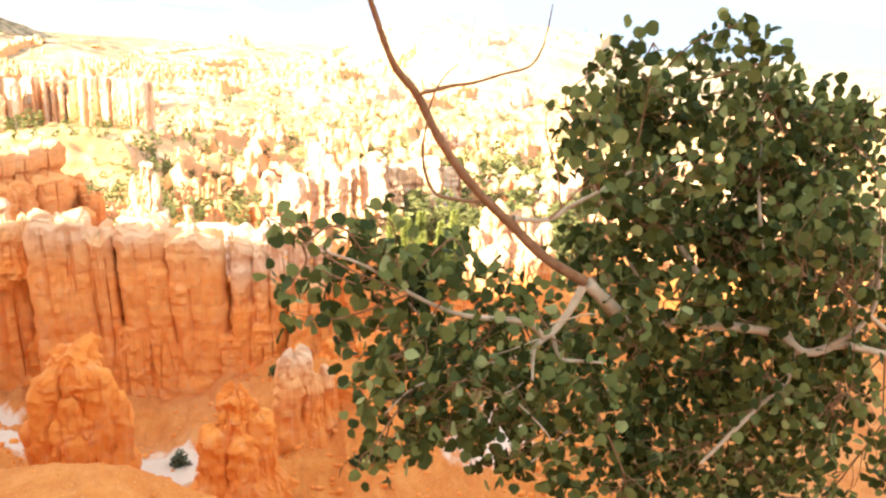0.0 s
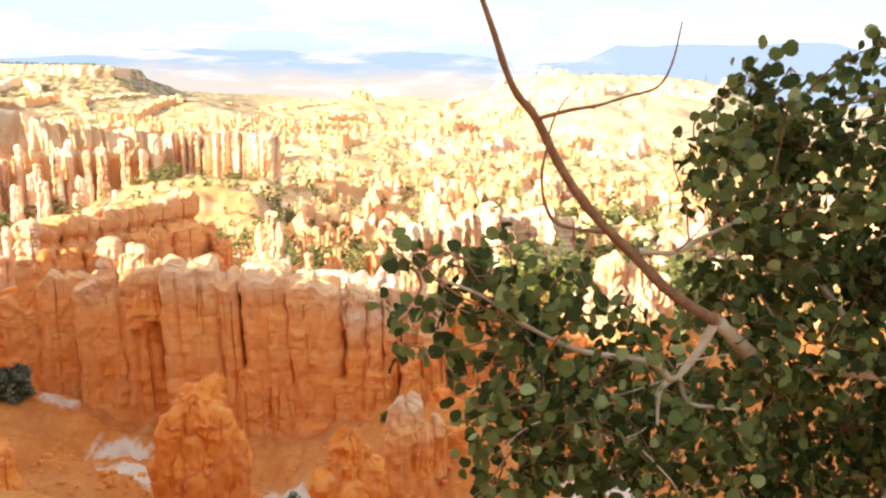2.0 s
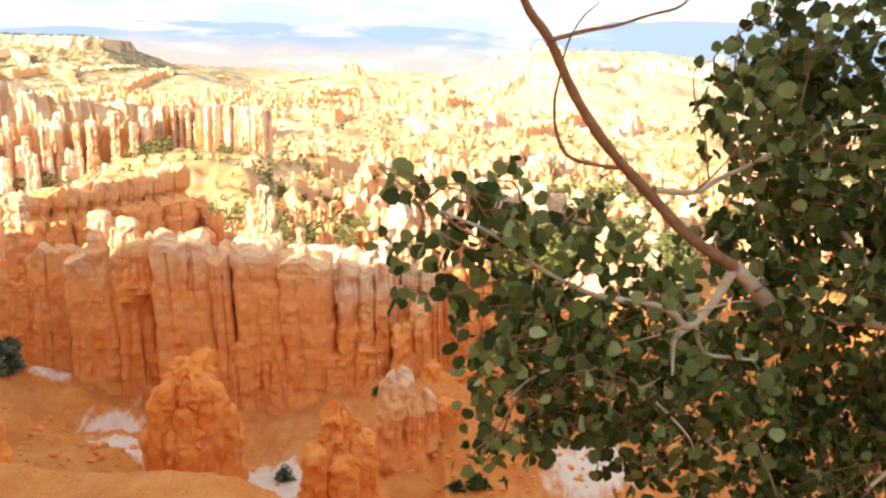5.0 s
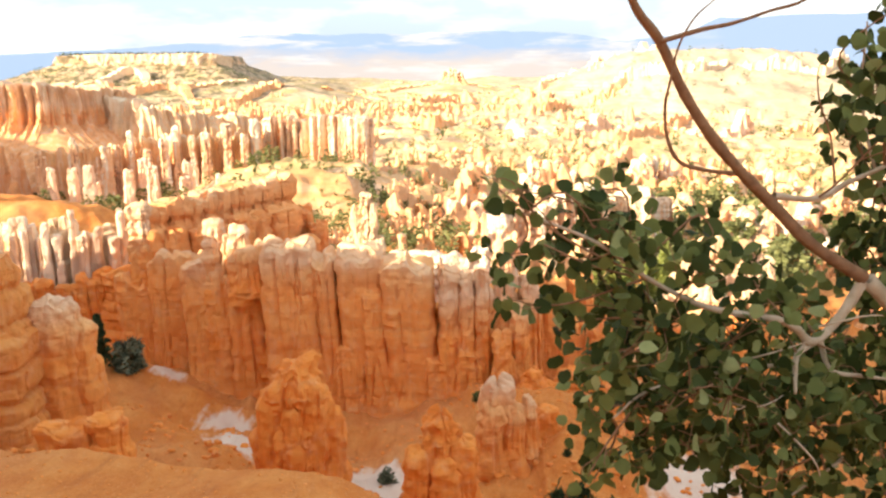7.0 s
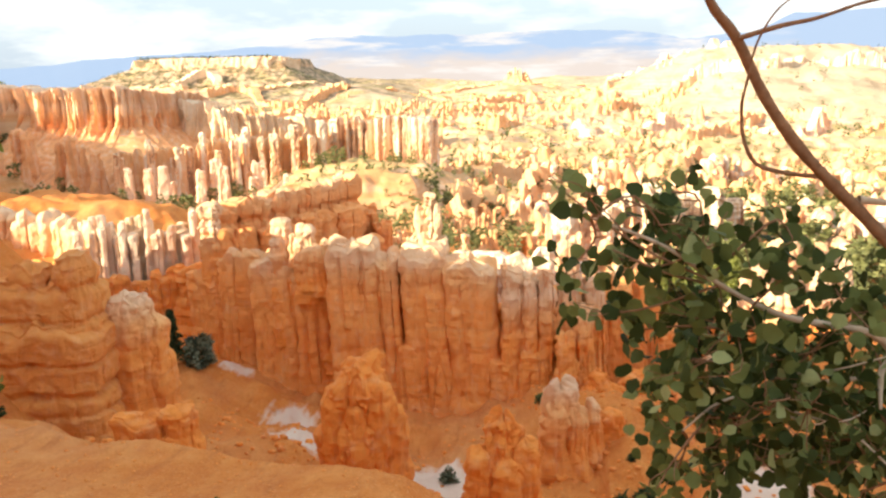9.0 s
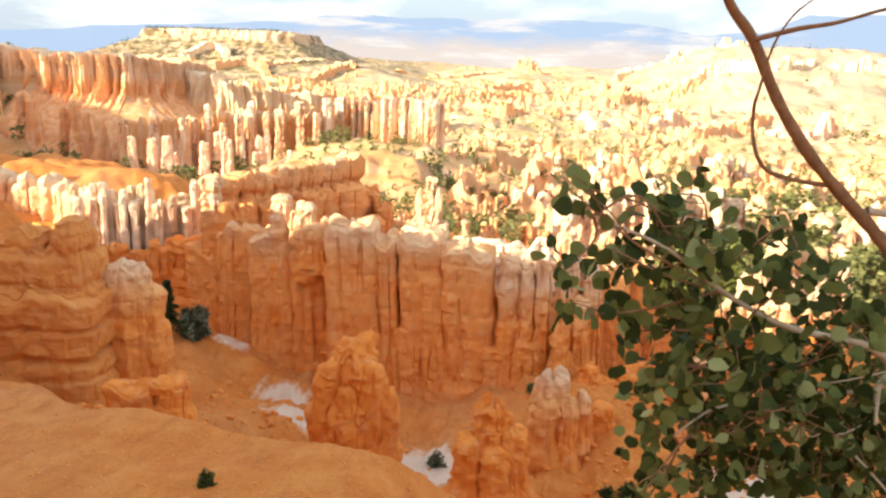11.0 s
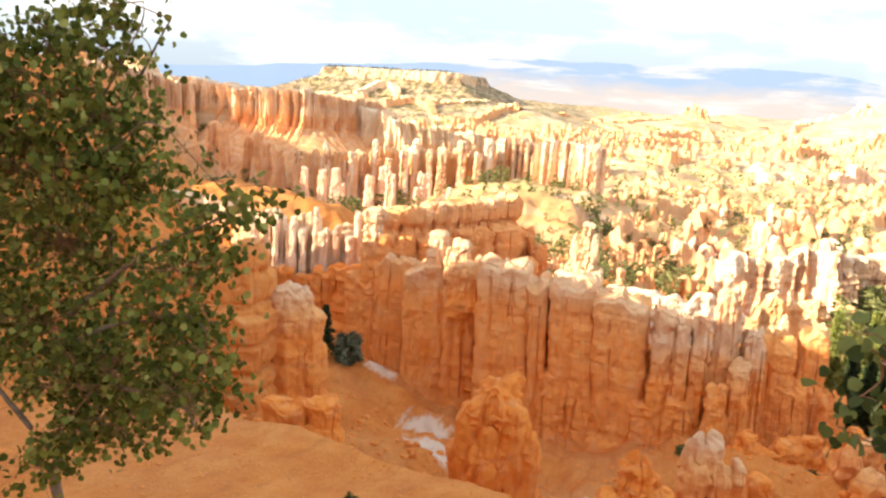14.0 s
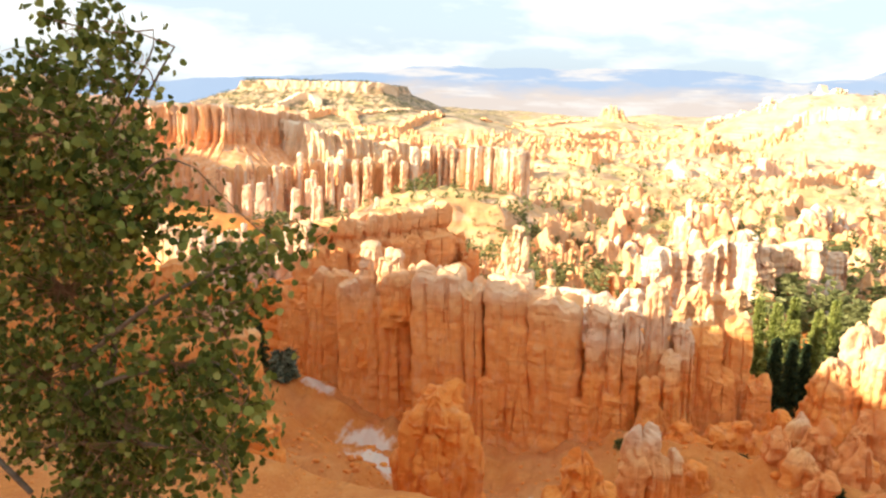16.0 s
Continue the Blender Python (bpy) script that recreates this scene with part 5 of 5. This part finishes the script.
SHRUB += [(0.46, 1.66, 0.9, 0.08, 0.06), (0.58, 1.66, 0.97, 0.08, 0.06), (0.71, 1.66, 0.89, 0.08, 0.06), (0.52, 1.66, 0.75, 0.08, 0.06), (0.66, 1.66, 0.75, 0.08, 0.06), (0.78, 1.66, 0.76, 0.08, 0.06), (0.81, 1.66, 0.97, 0.08, 0.06), (0.66, 1.66, 1.04, 0.08, 0.06), (0.84, 1.66, 0.67, 0.08, 0.06), (0.57, 1.66, 0.86, 0.08, 0.06), (0.4, 1.66, 0.97, 0.08, 0.06)]
SHRUB += [(1.05, 1.75, 1.68, 0.05, 0.06), (1.12, 1.80, 1.56, 0.07, 0.07), (1.15, 1.75, 1.42, 0.09, 0.07), (1.11, 1.82, 1.33, 0.08, 0.06), (1.19, 1.75, 1.23, 0.09, 0.07), (1.19, 1.80, 1.09, 0.09, 0.07), (1.08, 1.80, 1.20, 0.08, 0.07)]
fill = random.Random(77)
for i in range(12):
    for j in range(15):
        x, z = 1.03 + 0.1 * i + fill.uniform(-0.03, 0.03), 0.20 + 0.105 * j + fill.uniform(-0.03, 0.03)
        if z < 1.72 - 0.2 * abs(x - 1.35) and z > 0.75 - 0.6 * (x - 0.97) and fill.random() < 0.52:
            SHRUB.append((x, fill.uniform(1.68, 2.0), z, 0.085, 0.08))
broad_tree("young aspen with round grey-green leaves and a bare leaning branch", SHRUB_LIMBS, SHRUB, (1.42, 2.12, -1.0), 0.033, 9.0, 3, LEAF, BARK, 0.75, 0.05, brown=(1, 2, 3, 17))

LEFT_LIMBS = []
LEFT_LIMBS.append(("trunk", [(-3.000, 2.67, -2.600), (-2.950, 2.65, -0.900), (-3.080, 2.62, -0.250), (-2.960, 2.61, 0.030), (-2.870, 2.61, 0.260), (-2.750, 2.60, 0.510), (-2.680, 2.60, 0.770), (-2.680, 2.59, 1.050), (-2.640, 2.59, 1.340), (-2.570, 2.58, 1.630), (-2.430, 2.58, 1.880), (-2.330, 2.57, 2.020)], 0.032, 0.003))
LEFT_LIMBS.append(("branch", [(-2.680, 2.340, 0.770), (-2.380, 2.290, 1.010), (-2.140, 2.250, 1.160), (-1.910, 2.200, 1.270), (-1.710, 2.150, 1.370)], 0.013, 0.002))
LEFT_LIMBS.append(("branch", [(-2.750, 2.340, 0.590), (-2.460, 2.300, 0.760), (-2.220, 2.270, 0.830), (-2.020, 2.240, 0.890), (-1.870, 2.200, 0.810)], 0.011, 0.002))
LEFT_LIMBS.append(("branch", [(-2.650, 2.340, 1.180), (-2.770, 2.330, 1.380), (-2.850, 2.310, 1.620), (-2.790, 2.300, 1.970)], 0.01, 0.002))
LEFT_LIMBS.append(("branch", [(-2.790, 2.350, 0.420), (-2.520, 2.300, 0.490), (-2.260, 2.250, 0.530), (-2.020, 2.200, 0.520), (-1.930, 2.150, 0.470)], 0.009, 0.002))
LEFT_LIMBS.append(("branch", [(-2.610, 2.330, 1.340), (-2.380, 2.250, 1.480), (-2.170, 2.180, 1.620), (-2.000, 2.100, 1.610)], 0.008, 0.002))
LEFT_LIMBS.append(("branch", [(-2.930, 2.350, 0.190), (-3.170, 2.360, 0.410), (-3.370, 2.380, 0.750), (-3.430, 2.390, 1.200), (-3.340, 2.400, 1.640)], 0.012, 0.003))
LEFT_LIMBS.append(("branch", [(-2.540, 2.330, 1.590), (-2.400, 2.320, 1.790), (-2.270, 2.310, 1.980), (-2.250, 2.300, 2.060)], 0.006, 0.0015))
LEFT = [
    (-2.54, 2.15, 1.86, 0.17, 0.11), (-2.46, 2.35, 1.98, 0.09, 0.08), (-2.40, 2.25, 1.90, 0.06, 0.14), (-2.56, 2.05, 1.69, 0.22, 0.15), (-2.54, 2.45, 1.63, 0.20, 0.15),
    (-2.62, 2.15, 1.41, 0.34, 0.20), (-2.41, 2.35, 1.40, 0.26, 0.14), (-2.02, 2.25, 1.29, 0.22, 0.07), (-1.68, 2.05, 1.37, 0.08, 0.07), (-2.82, 2.45, 1.05, 0.43, 0.22),
    (-2.00, 2.15, 1.13, 0.24, 0.11), (-2.86, 2.35, 0.72, 0.35, 0.19), (-2.15, 2.25, 0.87, 0.23, 0.12), (-1.85, 2.05, 0.84, 0.09, 0.09), (-2.80, 2.45, 0.41, 0.42, 0.17),
    (-2.06, 2.15, 0.63, 0.16, 0.11), (-2.52, 2.35, 0.27, 0.30, 0.11), (-2.00, 2.25, 0.42, 0.05, 0.07)]
LEFT += [
    (-2.10, 2.35, 0.50, 0.20, 0.12), (-2.45, 2.30, 0.62, 0.28, 0.14),
    (-2.46, 2.25, 2.12, 0.06, 0.07), (-2.62, 2.30, 2.08, 0.09, 0.09),
    (-2.62, 2.25, 0.62, 0.16, 0.10), (-2.40, 2.30, 0.45, 0.12, 0.08), (-2.66, 2.20, 0.24, 0.14, 0.10), (-2.78, 2.25, 0.08, 0.12, 0.10), (-2.10, 2.25, 0.78, 0.10, 0.10),
    (-2.94, 2.05, 1.66, 0.30, 0.38), (-3.47, 2.45, 0.87, 0.37, 0.61), (-2.63, 2.15, 1.96, 0.08, 0.07)]
broad_tree("bushy aspen with small dark green leaves on the slope", LEFT_LIMBS, LEFT, (-3.0, 2.4, -2.6), 0.031, 12.5, 4, LEAF_WARM, BARK_DARK, 0.8, 0.11)


def sprays(rng, n, spot, size):
    """n small jagged tufts, each three crossed slivers, at the places that spot() gives."""
    vs, fs = [], []
    for k in range(n):
        p, out, s = spot()
        for j in range(3):
            d = np.array([rng.gauss(0, 1), rng.gauss(0, 1), rng.gauss(0, 0.7)]) * 0.6 + out
            d /= np.linalg.norm(d) + 1e-6
            e = np.cross(d, [rng.gauss(0, 1), rng.gauss(0, 1), rng.gauss(0, 1)])
            e /= np.linalg.norm(e) + 1e-6
            b = len(vs)
            vs += [p - e * s * size * 0.35, p + d * s * size, p + e * s * size * 0.35, p - d * s * size * 0.3]
            fs += [(b, b + 1, b + 2), (b, b + 2, b + 3)]
    return np.array(vs), np.array(fs)


def pine(label, x, y, z, h, r, seed, n=420, material=None, name="pine_tree"):
    rng = random.Random(seed)
    root = new(name)
    root.location = (x, y, z)
    trunk = new("trunk", joined("trunk", [tube([(0, 0, -0.5), (0.1, 0, h * 0.4), (0, 0.1, h * 0.95)], h * 0.022, h * 0.004, 7, seed)], BARK_BROWN))
    trunk.parent = root

    def spot():
        u = rng.random() ** 0.8
        a = rng.uniform(0, 6.283)
        tier = 0.72 + 0.28 * math.sin(u * 40 + a * 2)
        q = r * (1 - u) ** 0.75 * tier * rng.random() ** 0.4 * (0.75 + 0.35 * math.sin(a * 3 + seed)) + 0.05
        return np.array([q * math.cos(a), q * math.sin(a), h * (0.10 + 0.9 * u)]), np.array([math.cos(a), math.sin(a), -0.15]), rng.uniform(0.6, 1.3)
    v, f = sprays(rng, int(n * 2.4), spot, h * 0.045)
    crown = new("crown", mesh_from("crown", v, f, material or NEEDLE))
    crown.parent = root
    return tagged(root, label, "tree")


def bush(label, x, y, z, h, r, seed, material=None, n=160):
    rng = random.Random(seed)

    def spot():
        a, b, q = rng.uniform(0, 6.283), rng.random(), rng.random() ** 0.4
        out = np.array([math.cos(a) * math.sqrt(1 - b * b), math.sin(a) * math.sqrt(1 - b * b), b])
        lump = 0.66 + 0.28 * math.sin(a * 3 + seed) * (1 - 0.6 * b) + 0.2 * math.sin(a * 5 + b * 7 + seed)
        return out * np.array([r, r, h]) * q * lump, out, rng.uniform(0.6, 1.2)
    v, f = sprays(rng, int(n * 2.4), spot, max(h, r) * 0.18)
    o = new("bush", mesh_from("bush", v, f, material or SCRUB))
    o.location = (x, y, z)
    return tagged(o, label, "bush", "bushes on the slopes")


def on_ground(x, y):
    return float(height(np.array([x]), np.array([y]))[0])


pine("dark green pine in a gap of the rock", -52.9, 111.6, on_ground(-52.9, 111.6) - 0.3, 9.6, 2.3, 1, 560)
pine("dark pine in the gully", 31.0, 135, on_ground(31, 135) - 0.3, 17, 2.8, 3, 600)
pine("dark pine in the gully", 34.5, 138, on_ground(34.5, 138) - 0.3, 15, 2.6, 4, 600)
pine("dark pine in the gully", 37.5, 141, on_ground(37.5, 141) - 0.3, 14, 2.4, 5, 500)
for i, (x, y, h) in enumerate([(34.5, 152, 19), (38.5, 156, 18), (42.0, 152, 17), (37.0, 148, 16), (46.5, 158, 17), (32.5, 158, 18)]):
    pine("sunlit yellow-green conifer in the gully", x, y, on_ground(x, y) - 0.3, h, 2.7, 60 + i, 700, GULLY)
bush("grey-green tree-like bush in the gap of the rock", -50.0, 114, on_ground(-50.0, 114) - 0.2, 5.6, 2.7, 6, GREY, 520)
bush("small green bush on the bare slope", -17.3, 40.1, on_ground(-17.3, 40.1) - 0.1, 1.25, 0.6, 7, SCRUB, 260)
for i, (x, y, h, r, m) in enumerate([(-50, 66, 1.3, 1.2, NEEDLE), (-36.5, 67, 1.8, 1.2, NEEDLE), (-34, 67.5, 1.2, 0.8, NEEDLE), (5.0, 105, 1.5, 1.5, SCRUB), (-7.4, 87, 2.2, 1.3, GREY), (15.1, 78, 1.6, 1.8, NEEDLE),
                                      (12.6, 78, 1.4, 1.2, NEEDLE), (14.6, 84, 1.2, 0.6, NEEDLE), (21, 104, 0.9, 1.4, NEEDLE), (36, 101, 1.3, 0.8, NEEDLE), (38, 97, 1.2, 0.8, NEEDLE), (31, 97, 1.5, 1.3, GREY), (40, 104, 1.1, 0.8, SCRUB), (26, 104, 2.4, 1.2, GREY)]):
    bush("dark scrubby bush on the orange slope", x, y, on_ground(x, y) - 0.1, h, r, 30 + i, m)


scatter = random.Random(91)
for i in range(22):
    x, y = scatter.uniform(26, 54), scatter.uniform(82, 112)
    bush("dark scrubby bush on the orange slope", x, y, on_ground(x, y) - 0.1, scatter.uniform(0.8, 2.0), scatter.uniform(0.6, 1.3), 130 + i, (NEEDLE, SCRUB, NEEDLE, GREY)[i % 4], 90)


def far_trees(label, count, where, hgt, seed, material=None, tufts=34):
    """Woods past counting: each tree a ragged stack of tufts."""
    rng = random.Random(seed)
    pts = [where(rng) for _ in range(count)]
    pts = [p for p in pts if math.hypot((p[0] + 55) / 18, (p[1] - 303) / 18) > 1]        # none on the bare yellow hill
    zs = height(np.array([p[0] for p in pts]), np.array([p[1] for p in pts]))
    shapes = []
    for _ in range(24):
        def spot():
            u, a = rng.random(), rng.uniform(0, 6.283)
            q = 0.27 * math.sqrt(max(0.02, 1 - (1.7 * u - 0.7) ** 2)) * rng.random() ** 0.5
            return np.array([q * math.cos(a), q * math.sin(a), 0.05 + 0.9 * u]), np.array([math.cos(a), math.sin(a), 0.1]), rng.uniform(0.6, 1.3)
        shapes.append(sprays(rng, tufts, spot, 0.17))
    tall = np.array([rng.uniform(*hgt) * p[2] for p in pts])
    wide = tall * np.array([rng.uniform(0.8, 1.25) for _ in pts])
    v, f = scattered(shapes, np.array([rng.randrange(24) for _ in pts]), np.stack([[p[0] for p in pts], [p[1] for p in pts], zs], -1), np.array([rng.uniform(0, 6.283) for _ in pts]), wide, wide, tall)
    o = new("far_woods", mesh_from("far_woods", v, f, material or WOODS))
    return tagged(o, label, "trees", kind="stuff")


far_trees("green conifers in the gully beyond the wall", 260, in_sector(10.5, 26, 160, 330, 0.8, 1.2), (6, 11), 41)
far_trees("scrubby trees round the yellow hill", 260, in_sector(-20, -2, 180, 330, 0.5, 0.9), (2, 4.5), 47)
far_trees("conifers dotted over the badlands", 1150, in_sector(-14, 44, 190, 700, 0.7, 1.1), (4, 8), 42)
far_trees("far conifers on the cliffs and under the mesa", 380, in_sector(-44, -8, 330, 1500, 0.8, 1.5), (4, 8), 43)
def on_mesa(rng):
    return rng.uniform(-1170, -690), rng.uniform(2400, 2450), rng.uniform(1.0, 1.5)


def under_mesa(rng):
    return rng.uniform(-1300, -560), rng.uniform(2150, 2385), rng.uniform(1.2, 2.0)


far_trees("dark conifers along the mesa's edge", 320, on_mesa, (6.5, 9), 45, SCRUB, 14)
far_trees("conifers dotted on the mesa's slopes", 700, under_mesa, (4, 6), 46, SCRUB, 14)
far_trees("dark specks of far conifers", 800, in_sector(-36, 30, 700, 2600, 1.2, 2.0), (4, 7), 44, SCRUB, 14)


def stones(label, count, where, size, seed, material):
    """Loose stones past counting, lying on the slopes."""
    rng = random.Random(seed)
    bm = bmesh.new()
    bmesh.ops.create_icosphere(bm, subdivisions=1, radius=1.0)
    v0 = np.array([v.co[:] for v in bm.verts])
    f0 = np.array([[v.index for v in f.verts] for f in bm.faces])
    bm.free()
    pts = [where(rng) for _ in range(count)]
    zs = height(np.array([p[0] for p in pts]), np.array([p[1] for p in pts]))
    vs, fs = [], []
    for k, ((x, y, s), z) in enumerate(zip(pts, zs)):
        d = size * s * rng.uniform(0.4, 1.0) * rng.random() ** 0.7 + 0.02
        v = v0 * (1 + 0.5 * np.array([[rng.uniform(-0.6, 0.6)] for _ in v0])) * np.array([d * rng.uniform(0.8, 1.4), d * rng.uniform(0.7, 1.2), d * rng.uniform(0.5, 0.9)])
        vs.append(v + np.array([x, y, z + 0.2 * d]))
        fs.append(f0 + k * len(v0))
    o = new("loose_stones", mesh_from("loose_stones", np.concatenate(vs), np.concatenate(fs), material, True))
    return tagged(o, label, "stones", kind="stuff")


def on_spur(rng):
    return rng.uniform(-55, 0), rng.uniform(26, 60), 1.0


stones("small pale stones strewn on the bare slope", 900, on_spur, 0.16, 61, ROCK_LOW)
stones("fallen rubble on the canyon slopes", 1300, in_sector(-32, 28, 62, 116, 0.6, 1.3), 0.6, 62, ROCK_LOW)
